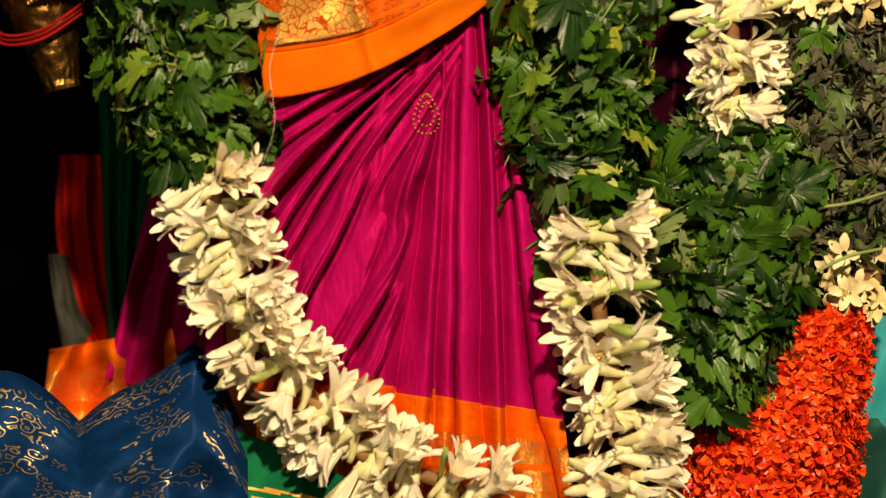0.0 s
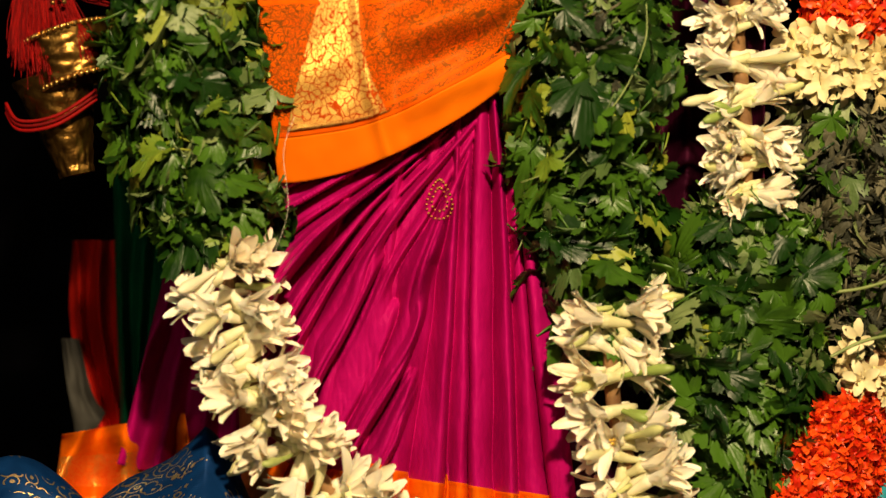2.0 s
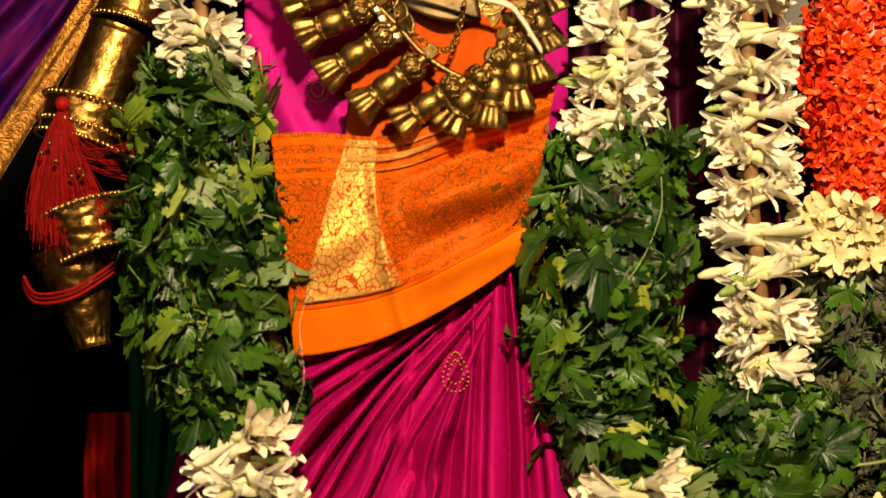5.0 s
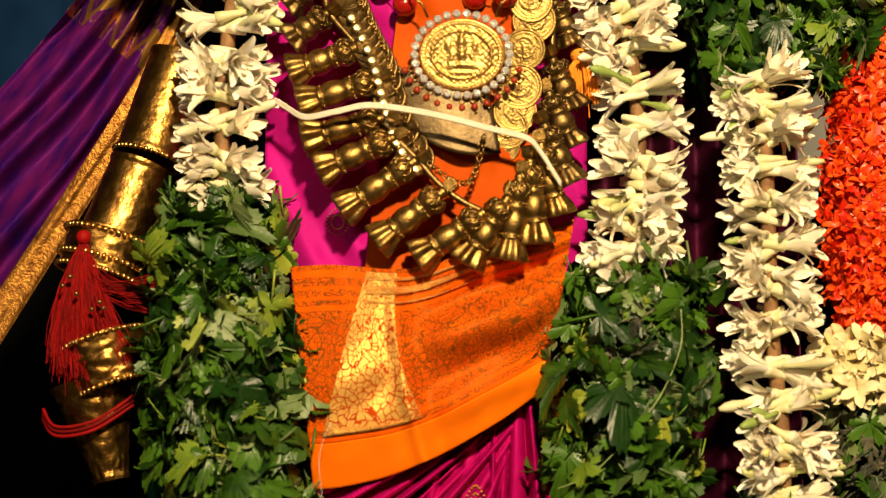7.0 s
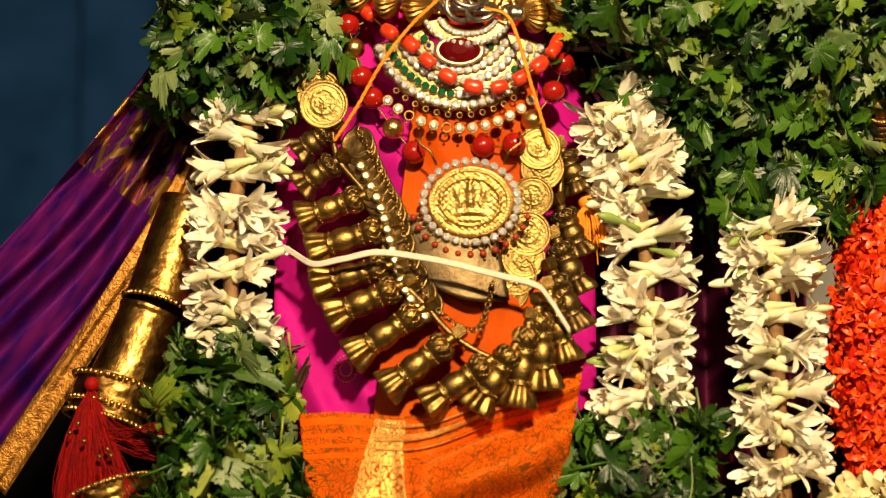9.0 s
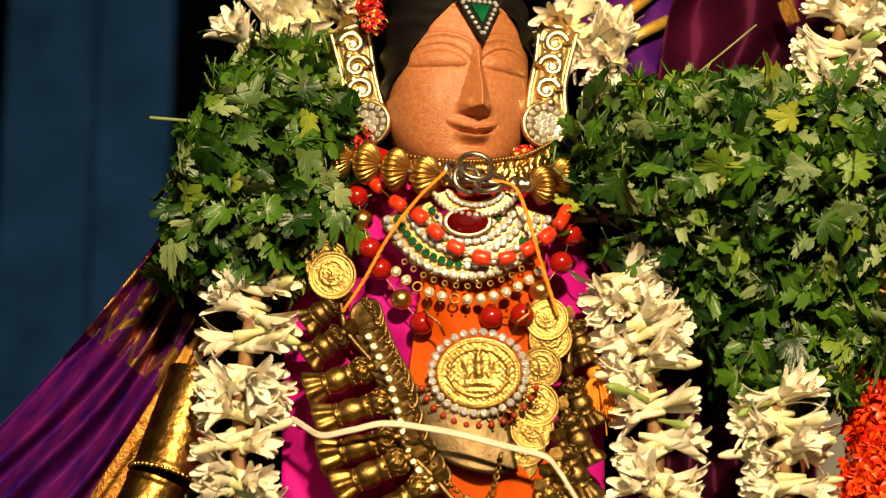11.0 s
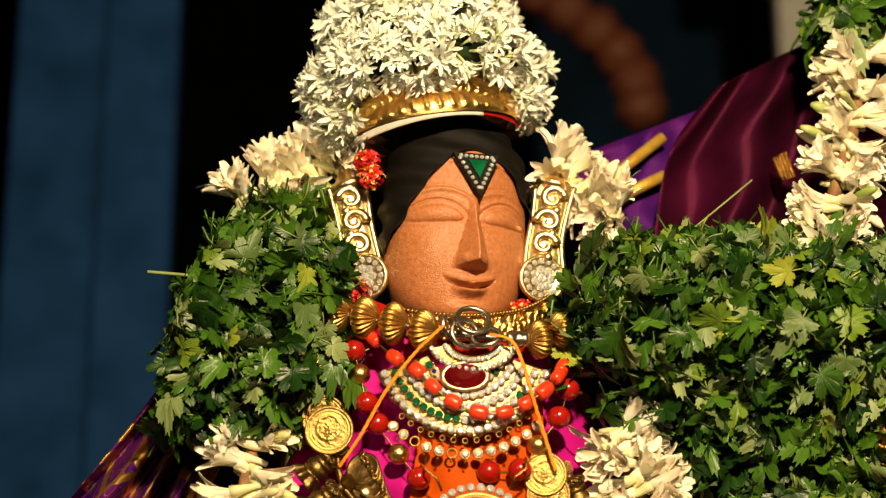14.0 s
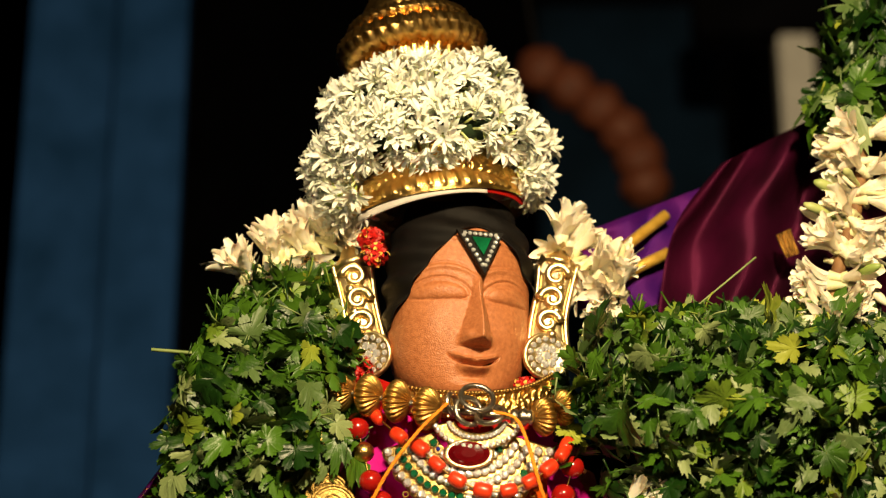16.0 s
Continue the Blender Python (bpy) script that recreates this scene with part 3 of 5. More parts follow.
def sash():
    ob = thing("waist_sash", "orange silk sash with gold brocade tied round the waist", "sash", where=at(0, 1600, 60))
    part("sash_cloth", sheet("sash_cloth", lambda u, v: sash_at(u, v * 0.80), 130, 80, SASH), ob)
    part("plain_border", sheet("plain_border", lambda u, v: sash_at(u, 0.80 + 0.2 * v), 130, 20, ORANGE), ob, label="plain bright orange lower border")

    def panel(u, v):
        left, right = 0.27 - 0.21 * v, 0.375 - 0.05 * math.sin(v * 3.1) + 0.095 * v
        return sash_at(left + (right - left) * u, 0.02 + 0.75 * v) + Vector((0, -0.0022, 0))

    part("gold_panel", sheet("gold_panel", panel, 60, 90, SASH_GOLD), ob, label="wedge of shining gold brocade")
    for v0, v1, u1 in ((0.035, 0.06, 0.62), (0.085, 0.13, 0.74), (0.155, 0.17, 0.66), (0.735, 0.765, 0.56)):
        part("gold_band", sheet("gold_band", lambda u, v: sash_at((0.10 if v0 > 0.5 else 0.26) + (u1 - 0.26) * u, v0 + 0.02 * u + (v1 - v0) * v * (1 - 0.7 * u)) + Vector((0, -0.003, 0)), 60, 4, SASH_GOLD), ob, label="woven gold band")


sash()


def bodice():
    def wrap(u, v):
        z = 2075 - 440 * v
        half = 92 + 56 * ease(2075, 1930, z)
        x = -12 + half * (2 * u - 1)
        q = abs(u - 0.5) / 0.56
        flat = ease(1890, 1810, z) if u < 0.5 else 0.0
        swell = 52 * (1 - (1 - flat) * q ** 2 - flat * q ** 4)
        wrinkle = 5 * math.sin(z * 0.05 + x * 0.11 + 3 * fold(x * 0.02, z * 0.012, 2)) + 5 * fold(x * 0.03 + z * 0.02, z * 0.02, 9) + 2 * fold(x * 0.08, z * 0.05, 10)
        return at(x, z, -8 + swell + wrinkle)

    ob = thing("bodice", "magenta silk cloth with a gold motif wrapped round the chest", "cloth", where=at(-4, 1800))
    part("bodice_cloth", sheet("bodice_cloth", wrap, 90, 90, ROSE), ob)
    for k in range(22):
        a = 6.28319 * k / 22
        for r in (1.0, 0.55):
            x, z = -93 + 10 * r * math.sin(a), 1715 + 12 * r * math.cos(a)
            u, v = ((x + 12) / 148 + 1) / 2, (2075 - z) / 440
            part("woven_dot", DOT, ob, Matrix.Translation(wrap(u, v) + Vector((0, -0.0012, 0))) @ Matrix.Scale(0.8, 4))

    def pallu(u, v):
        z = 2000 - 345 * v
        x = -28 - 42 * v + (112 + 48 * v) * u
        swell = 52 * (1 - (((x + 165) / 320 - 0.5) / 0.56) ** 4)
        return at(x, z, 10 + swell + 3 * math.sin(x * 0.09 + z * 0.03) + 2 * fold(x * 0.04, z * 0.03, 4))

    lone("chest_drape", sheet("chest_drape", pallu, 60, 80, DEEP_ORANGE), "orange silk drape across the chest", "cloth")


bodice()


def cloth(name, knots, depth, material, label, wave=(6, 8.0, 0.0), n=60, slot=None, mats=()):
    """A hanging cloth between a left and a right edge (lists of (x, z)), with folds of (count, height, slant)."""
    left, right = [smooth_path(k, n) for k in knots]

    def fn(u, v):
        a, b = left[min(int(v * n + 0.5), n)], right[min(int(v * n + 0.5), n)]
        x, z = a[0] + (b[0] - a[0]) * u, a[1] + (b[1] - a[1]) * u
        ph = u * wave[0] * 6.283 + wave[2] * v * 6.283
        d = wave[1] * (math.sin(ph + 1.8 * fold(u * 3, v * 3, len(label))) + 0.8 * fold(u * wave[0] * 1.3, v * 3, 2))
        return at(x, z, depth + d)

    return lone(name, sheet(name, fn, n, n, material, *mats, slot=slot), label, "cloth")


drape = thing("purple_drape", "purple silk drape with broad gold border beside the arm", "cloth", where=at(-300, 1900, -45))
under_drape = cloth("drape_cloth", ([(-262, 2028), (-335, 1925), (-430, 1812), (-600, 1640)], [(-222, 1975), (-266, 1872), (-335, 1755), (-420, 1620)]), -45, PURPLE_BROCADE, "", (3.2, 17, 0.9))
border = cloth("gold_border", ([(-222, 1978), (-268, 1872), (-337, 1755), (-424, 1620)], [(-200, 1972), (-248, 1858), (-316, 1742), (-402, 1600)]), -38, BEADED_GOLD, "", (1, 1.5, 0))
for p in (under_drape, border):
    p.parent = drape
    p.matrix_parent_inverse = chain(drape).inverted()
    del p["category"]
shawl = thing("shoulder_shawl", "dark maroon silk shawl with gold zari draped over the shoulder", "cloth", where=at(330, 2250, -70))
shawl_cloth = cloth("shawl_cloth", ([(262, 2312), (216, 2250), (196, 2170), (190, 2080)], [(450, 2410), (470, 2300), (480, 2200), (470, 2060)]), -70, MAROON, "", (3.4, 24, 0.6))
zari = cloth("zari_patch", ([(312, 2236), (315, 2226), (321, 2212)], [(326, 2243), (329, 2232), (334, 2217)]), -46, OLD_GOLD, "", (4, 1.5, 0.5))
for p in (shawl_cloth, zari):
    p.parent = shawl
    p.matrix_parent_inverse = chain(shawl).inverted()
    del p["category"]
violet = thing("purple_shawl", "violet silk cloth with gold stripes behind the shoulder", "cloth", where=at(180, 2200, -130))
violet_cloth = cloth("shawl_cloth", ([(96, 2228), (100, 2200), (104, 2160)], [(250, 2290), (260, 2250), (270, 2160)]), -130, PURPLE, "", (2, 6, 0.3))
violet_cloth.parent = violet
violet_cloth.matrix_parent_inverse = chain(violet).inverted()
del violet_cloth["category"]
for a, b in (((110, 2176), (206, 2258)), ((150, 2185), (206, 2218))):
    part("gold_stripe", mesh("gold_stripe", *tube([at(*a, -112), at((a[0] + b[0]) / 2, (a[1] + b[1]) / 2 + 2, -108), at(*b, -112)], 0.006, 10), STRIPE), violet, label="thick gold stripe")
cloth("red_hanging", ([(-300, 1420), (-302, 1330), (-262, 1190), (-250, 1095)], [(-262, 1420), (-258, 1330), (-236, 1190), (-220, 1095)]), -330, BRIGHT_RED, "red silk cloth hanging in the shade", (2, 10, 0))
cloth("green_hanging", ([(-264, 1480), (-262, 1380), (-258, 1240), (-250, 1095)], [(-195, 1480), (-205, 1380), (-215, 1240), (-215, 1095)]), -300, GREEN, "dark green cloth hanging in the shade", (3, 8, 0))
cloth("magenta_hanging", ([(-215, 1400), (-238, 1310), (-262, 1215)], [(-120, 1400), (-125, 1300), (-130, 1180)]), -180, MAGENTA, "shaded magenta cloth behind the garland", (4, 14, 0.2))
cloth("orange_hanging", ([(-312, 1242), (-318, 1200), (-330, 1120)], [(-200, 1262), (-190, 1200), (-180, 1120)]), -200, HEM, "orange and gold border cloth in the shade", (2.2, 26, 0.3))
# white cloth, greyed by its material colour to stand for shade
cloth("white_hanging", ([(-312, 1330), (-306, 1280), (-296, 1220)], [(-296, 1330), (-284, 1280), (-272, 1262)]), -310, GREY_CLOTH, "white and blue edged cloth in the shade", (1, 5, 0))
cloth("turquoise_cloth", ([(425, 1330), (432, 1240), (424, 1165)], [(520, 1360), (520, 1260), (520, 1165)]), -35, TEAL, "turquoise satin cloth beside the red flowers", (2, 7, 0.5))
cloth("dark_green_cloth", ([(420, 1175), (425, 1120), (425, 1060)], [(530, 1175), (530, 1120), (530, 1060)]), -25, DARK_TEAL, "dark green satin cloth under the turquoise one", (2, 6, 0.3))
# magenta cloth in dark maroon silk, so its shade sits in the colour
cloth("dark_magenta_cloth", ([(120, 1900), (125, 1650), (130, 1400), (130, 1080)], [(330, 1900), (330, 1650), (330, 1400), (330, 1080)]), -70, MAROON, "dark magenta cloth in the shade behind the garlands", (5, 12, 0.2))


def blue_cloth():
    def fn(u, v):
        x = -420 + 288 * u
        if x < -286:
            crest = 1176 + 47 * math.sin(min(1.0, (-286 - x) / 70) * 1.5708) - 0.2 * max(0, -360 - x)
        elif x < -182:
            crest = 1176 + 73 * ((x + 286) / 104) ** 1.1 + 5 * math.sin((x + 286) * 0.06)
        else:
            crest = 1249 - 85 * ((x + 182) / 48) ** 1.6
        z = crest - (crest - 1060) * v
        d = 20 + 75 * v ** 0.6 + 20 * math.exp(-((x + 178 + 30 * v) / 40) ** 2) + 14 * math.sin(x * 0.05 + v * 5) * v + 8 * fold(x * 0.02, v * 4, 5)
        d -= 34 * math.exp(-((x + 176) / 24) ** 2 - ((v - 0.72) / 0.17) ** 2)
        return at(x, z, d)

    lone("blue_brocade_cloth", sheet("blue_brocade_cloth", fn, 110, 60, BLUE), "blue silk brocade with woven gold flowers, heaped in folds", "cloth")

    def fg(u, v):
        x = -150 + 150 * u
        top = 1168 - 0.30 * (x + 150) - 0.0012 * (x + 150) ** 2
        return at(x, top - (top - 1050) * v, 52 + 30 * v + 6 * math.sin(x * 0.07 + v * 3))

    lone("green_cloth", sheet("green_cloth", fg, 50, 40, GREEN, STRIPE, slot=lambda u, v: 1 if 0.44 < v + 0.12 * u < 0.475 or 0.53 < v + 0.12 * u < 0.55 else 0), "dark green silk with a thin gold stripe, under the garland", "cloth")


blue_cloth()

# ---- flowers and leaves ----


def petal(length, width, base, angle, open_, curl, nu=4, nv=6, cup=0.25, blunt=0.58):
    """One petal that starts base millimetres up the z axis and bends outwards."""
    def fn(u, v):
        t = v * (1.4 - 0.4 * v)
        w = width * (0.45 + 0.55 * ease(0, 0.55, t)) * math.sqrt(max(0.10, 1 - max(0.0, (t - blunt) / (1.005 - blunt)) ** 2))
        s = (u - 0.5) * w
        th = open_ * (0.35 + 0.65 * t) + curl * t * t
        r = 2.6 + length * t * math.sin(th)
        h = base + length * t * math.cos(th)
        r -= cup * width * (2 * u - 1) ** 2 * 0.4 * math.cos(th)
        h += cup * width * (2 * u - 1) ** 2 * 0.6 * math.sin(th)
        return Vector((r * math.cos(angle) - s * math.sin(angle), r * math.sin(angle) + s * math.cos(angle), h)) / 1000
    return grid(fn, nu, nv)[:2]


def flower_of(stem, pieces, sides):
    """One connected flower: the foot of each petal or stamen is tied to the tube's rim."""
    v, f = join([stem, *pieces])
    rim = len(stem[0]) - sides
    n = len(stem[0])
    ties = []
    for k, p in enumerate(pieces):
        ties.append((rim + k % sides, n, n + 1))
        n += len(p[0])
    return v, f, ties


def tuberose(seed, open_, curl, double=False):
    """A waxy trumpet with six petals, or a double one, about 55 mm long."""
    rnd = random.Random(seed)
    bend = rnd.uniform(3, 8)
    stem = tube([(bend / 1000 * (k / 5) ** 2 - bend / 1000, 0, k * 4.6 / 1000) for k in range(6)], [0.0023, 0.0026, 0.0029, 0.0034, 0.0041, 0.0049], 7)
    leaves = []
    for k in range(6):
        leaves.append(petal(rnd.uniform(29, 35), rnd.uniform(7.6, 9.6), 19.5, k * 1.0472 + rnd.uniform(-0.2, 0.2), open_ * (0.75 if k % 2 else 1.05) + rnd.uniform(-0.12, 0.12), curl * rnd.uniform(0.5, 1.3), nv=9, cup=0.30, blunt=0.66))
    if double:
        for k in range(5):
            leaves.append(petal(rnd.uniform(22, 29), rnd.uniform(6.4, 8.2), 21, 0.5 + k * 1.2566 + rnd.uniform(-0.3, 0.3), open_ * 0.55 + rnd.uniform(-0.1, 0.1), curl * 0.4, 3, 7, cup=0.3, blunt=0.58))
    hearts = [moved(ball(1.1, 6, 4, 2.2), Matrix.Translation((0.0016 * math.cos(a), 0.0016 * math.sin(a), 0.027))) for a in (0, 2.1, 4.2)]
    v, f, ties = flower_of(stem, leaves + hearts, 7)
    nt, np_ = len(stem[1]), sum(len(p[1]) for p in leaves)
    return mesh("tuberose", v, f + ties, PETAL, PETAL_TUBE, STAMEN, slots=[1] * nt + [0] * np_ + [2] * (len(f) - nt - np_) + [1] * len(ties))


def bud(seed, length, fat, material):
    rnd = random.Random(seed)
    bend = rnd.uniform(3, 9)
    pts = [(bend / 1000 * (k / 7) ** 2, 0, k * length / 7 / 1000) for k in range(8)]
    v, f = tube(pts, [r * fat / 1000 for r in (0.45, 0.5, 0.55, 0.65, 0.85, 1.05, 0.95, 0.4)], 8)
    return mesh("bud", v, f, material)


TUBEROSES = [tuberose(1, 0.60, 0.15), tuberose(2, 0.38, 0.12, True), tuberose(3, 0.26, 0.15), tuberose(4, 0.28, 0.10, True), tuberose(5, 0.34, 0.18, True), tuberose(6, 0.16, 0.10), tuberose(7, 0.30, 0.15, True), tuberose(8, 0.20, 0.2), tuberose(9, 0.44, 0.1, True), tuberose(10, 0.24, 0.1, True)]
BUDS = [bud(1, 42, 4.0, BUD_GREEN), bud(2, 46, 4.4, PETAL_TUBE), bud(3, 36, 4.6, BUD_GREEN), bud(4, 50, 4.2, PETAL_TUBE)]


def leaf(seed, material, size=1.0, slim=1.0):
    """A lobed, toothed leaf about 50 mm long, with a stalk, curling a little."""
    rnd = random.Random(seed)
    lobes = [(-2.15, 0.44), (-1.45, 0.66), (-0.72, 0.84), (0.0, 1.0), (0.72, 0.84), (1.45, 0.66), (2.15, 0.44)]
    out = [(-2.6, 0.16)]
    for la, lr in lobes:         # every lobe: a side tooth, a notch, the tip, a notch, a side tooth, then the bay to the next lobe
        la, lr = la + rnd.uniform(-0.07, 0.07), lr * rnd.uniform(0.86, 1.1)
        for da, share in ((-0.33, 0.74), (-0.24, 0.80), (-0.17, 0.95), (-0.07, 0.89), (0.0, 1.0), (0.07, 0.89), (0.18, 0.95), (0.25, 0.79), (0.33, 0.74)):
            out.append((la + da, lr * share))
        out.append((la + 0.37, 0.10 + 0.40 * lr))
    n = len(out)
    bend, cup, twist = rnd.uniform(-0.6, 1.7), rnd.uniform(-0.6, 1.3), rnd.uniform(-0.9, 0.9)
    big = 31 * size

    def lift(x, y):
        return -bend * (y + 0.25) ** 2 * 0.6 + cup * x * x * 0.8 + twist * x * y * 0.7 + 0.10 * math.sin(9 * x + seed) * abs(x) + 0.05 * math.sin(11 * y + seed * 2)

    verts = [(0, 0, lift(0, 0) * big / 1000)]
    for s in (0.5, 1.0):
        for a, r in out:
            x, y = r * s * math.sin(a) * slim, r * s * math.cos(a)
            verts.append((x * big / 1000, y * big / 1000, lift(x, y) * big / 1000 + (0.0009 if s == 0.5 and r > 0.5 else 0)))
    faces = [(0, 1 + k + 1, 1 + k) for k in range(n - 1)]
    faces += [(1 + k, 1 + k + 1, 1 + n + k + 1, 1 + n + k) for k in range(n - 1)]
    st = tube([(0, 0, lift(0, 0) * big / 1000), (0, -0.4 * big / 1000, -0.002), (0, -0.8 * big / 1000, -0.005)], [0.0007, 0.0009, 0.001], 4)
    v, f = join([(verts, faces), st])
    LEAF_SHAPES[len(LEAF_SHAPES)] = (v, f, material)
    me = mesh("leaf", v, f, material)
    me["shape"] = len(LEAF_SHAPES) - 1
    return me


LEAF_SHAPES = {}
LEAVES = [leaf(k, LEAF, 0.8 + 0.1 * (k % 4), 0.8 + 0.1 * (k % 3)) for k in range(12)]
PALE = [leaf(20 + k, LEAF_PALE, 0.8 + 0.1 * (k % 3)) for k in range(5)]
YELLOW = [leaf(40 + k, LEAF_YELLOW, 0.9) for k in range(3)]
DRY = [leaf(60 + k, LEAF_DRY, 0.55 + 0.1 * (k % 3), 0.42) for k in range(5)]


def along(path, f):
    """The point, direction and further numbers of a densely drawn path at the share f of its length."""
    i = min(max(f, 0), 1) * (len(path) - 1)
    k = min(int(i), len(path) - 2)
    t = i - k
    a, b = path[k], path[k + 1]
    p = [x + (y - x) * t for x, y in zip(a, b)]
    return p


def tuberose_run(parent, knots, rnd, step=9.0, buds=0.17, reach=1.0, dense=1.0):
    """Flowers bound all round a cord along knots of (x, z, out)."""
    path = smooth_path(knots, 120)
    pts = [at(*p) for p in path]
    total = sum((b - a).length for a, b in zip(pts, pts[1:])) * 1000
    v, f = tube(pts[::4], 0.007, 8)
    part("binding", mesh("binding", v, f, TWINE), parent, label="brown fibre cord that binds the flowers")
    count = int(total / step * 2.3 * dense)
    nodes = max(2, round(total / 29))
    for k in range(count):
        f = min(max((k * nodes // count + 0.5) / nodes + rnd.gauss(0, 0.19) / nodes, 0), 1)
        p = at(*along(path, f))
        q = at(*along(path, min(f + 0.02, 1)))
        d = (q - at(*along(path, f - 0.02))).normalized()
        side = d.cross(Vector((0, -1, 0))).normalized()
        front = side.cross(d).normalized()
        if front.y > 0:
            front = -front
        hand = 1 if k % 2 else -1
        lean = 0.28 * math.sin((k * nodes // count) * 2.7 + 1.3 * hand)
        way = front * (rnd.uniform(0.8, 1.4) if rnd.random() < 0.30 else rnd.uniform(0.10, 0.60)) + side * hand * rnd.uniform(0.6, 1.2) + d * (lean + rnd.gauss(0.08, 0.20))
        way.normalize()
        if rnd.random() < buds:
            part("bud", rnd.choice(BUDS), parent, aim(p + way * 0.006 + front * rnd.uniform(0, 0.014), way, rnd.uniform(0, 6.28), reach * rnd.uniform(0.85, 1.15)))
        else:
            part("tuberose", rnd.choice(TUBEROSES), parent, aim(p - way * 0.016 + front * rnd.uniform(-0.002, 0.014), way, rnd.uniform(0, 6.28), reach * rnd.uniform(1.02, 1.28)))


def leaf_run(parent, knots, rnd, count, sets, name="leaf", core=0.46, size=1.0):
    """Leaves bundled round a path of (x, z, out, half width, half depth)."""
    path = smooth_path(knots, 60)
    ring, rows = 20, 30
    verts, faces = [], []
    for j in range(rows + 1):
        x, z, out, w, dp = along(path, j / rows)
        for i in range(ring):
            a = 6.28319 * i / ring
            lump = core * (1 + 0.25 * fold(a * 1.3, j * 0.4, count))
            verts.append(at(x, z, out) + Vector((w * lump * math.cos(a), dp * lump * math.sin(a), 0)) / 1000)
    for j in range(rows):
        faces += [(j * ring + i, j * ring + (i + 1) % ring, (j + 1) * ring + (i + 1) % ring, (j + 1) * ring + i) for i in range(ring)]
    faces += [tuple(range(ring)), tuple(rows * ring + i for i in range(ring))]
    # added filler, coloured dark to stand for shaded gaps between leaves
    part("core", mesh("core", verts, faces, LEAF_CORE), parent, label="dark filler core, shade between the leaves put into its colour")
    mass, slots, palette = [], [], []
    for k in range(int(count * 0.72)):
        x, z, out, w, dp = along(path, rnd.random())
        a = rnd.uniform(-0.3, 3.44)
        r = rnd.uniform(0.42, 1.08)
        n = Vector((math.cos(a), -math.sin(a), rnd.uniform(-0.25, 0.45)))
        p = at(x, z, out) + Vector((w * r * math.cos(a), -dp * r * math.sin(a), 0)) / 1000
        n = (n + Vector((rnd.gauss(0, 0.7), rnd.gauss(0, 0.5), rnd.gauss(0, 0.7)))).normalized()
        me = rnd.choice(rnd.choices([s for s, _ in sets], [c for _, c in sets])[0])
        hang = Vector((rnd.gauss(0, 0.8), rnd.gauss(0, 0.4), -0.7 + rnd.gauss(0, 0.7)))
        yaxis = (hang - n * hang.dot(n)).normalized()
        xaxis = yaxis.cross(n)
        m = Matrix.Translation(p) @ Matrix((xaxis, yaxis, n)).transposed().to_4x4() @ Matrix.Scale(size * rnd.uniform(0.75, 1.45), 4)
        if k % 4 == 0 and k < 600:
            part(name, me, parent, m)
        else:
            v, f, material = LEAF_SHAPES[me["shape"]]
            if material not in palette:
                palette.append(material)
            mass.append(moved((v, f), m))
            slots += [palette.index(material)] * len(f)
    v, f = join(mass)
    tagged(part("leaf_mass", mesh("leaf_mass", v, f, *palette, slots=slots), parent), kind="stuff")


FRESH = [(LEAVES, 0.75), (PALE, 0.18), (YELLOW, 0.07)]
WILTED = [(DRY, 0.85), (LEAVES, 0.05), (PALE, 0.10)]


def garland_near_arm():
    rnd = random.Random(11)
    g = thing("flower_garland", "white tuberose and green leaf garland hanging beside the gold arm", "garland", "garlands on the statue", where=at(-200, 1900))
    leaf_run(g, [(-158, 2188, 5, 30, 30), (-172, 2140, 28, 66, 54), (-184, 2070, 46, 84, 66), (-190, 2005, 42, 84, 58), (-212, 1960, 22, 62, 36)], rnd, 960, FRESH, size=0.78)
    tuberose_run(g, [(-185, 1965, 35), (-195, 1890, 40), (-200, 1810, 42), (-198, 1735, 42)], rnd, 8.5)
    leaf_run(g, [(-200, 1735, 35, 50, 36), (-198, 1660, 42, 68, 46), (-190, 1570, 44, 74, 50), (-178, 1480, 44, 70, 46), (-165, 1425, 42, 48, 35)], rnd, 700, FRESH)
    tuberose_run(g, [(-165, 1415, 60), (-152, 1350, 62), (-137, 1300, 64), (-128, 1262, 66), (-95, 1222, 68), (-58, 1180, 70), (-20, 1140, 70), (40, 1120, 70), (85, 1100, 70)], rnd, 8.5, 0.22, 1.14)


def garland_by_skirt():
    rnd = random.Random(23)
    g = thing("flower_garland", "white tuberose and green leaf garland beside the pleated skirt", "garland", "garlands on the statue", where=at(180, 1900))
    tuberose_run(g, [(150, 1965, 35), (172, 1900, 40), (184, 1800, 42), (178, 1720, 42), (172, 1655, 40)], rnd, 7.4, 0.18)
    leaf_run(g, [(174, 1665, 42, 62, 42), (170, 1600, 46, 74, 46), (174, 1520, 44, 70, 44), (172, 1440, 42, 64, 42), (180, 1360, 35, 45, 32), (190, 1320, 30, 30, 25)], rnd, 700, FRESH)
    leaf_run(g, [(178, 1640, 62, 28, 26), (180, 1600, 64, 32, 26), (184, 1560, 62, 24, 22)], rnd, 110, WILTED)
    tuberose_run(g, [(196, 1365, 60), (190, 1310, 64), (196, 1250, 66), (214, 1190, 66), (220, 1130, 66), (220, 1080, 66)], rnd, 7.5, 0.22, 1.12)


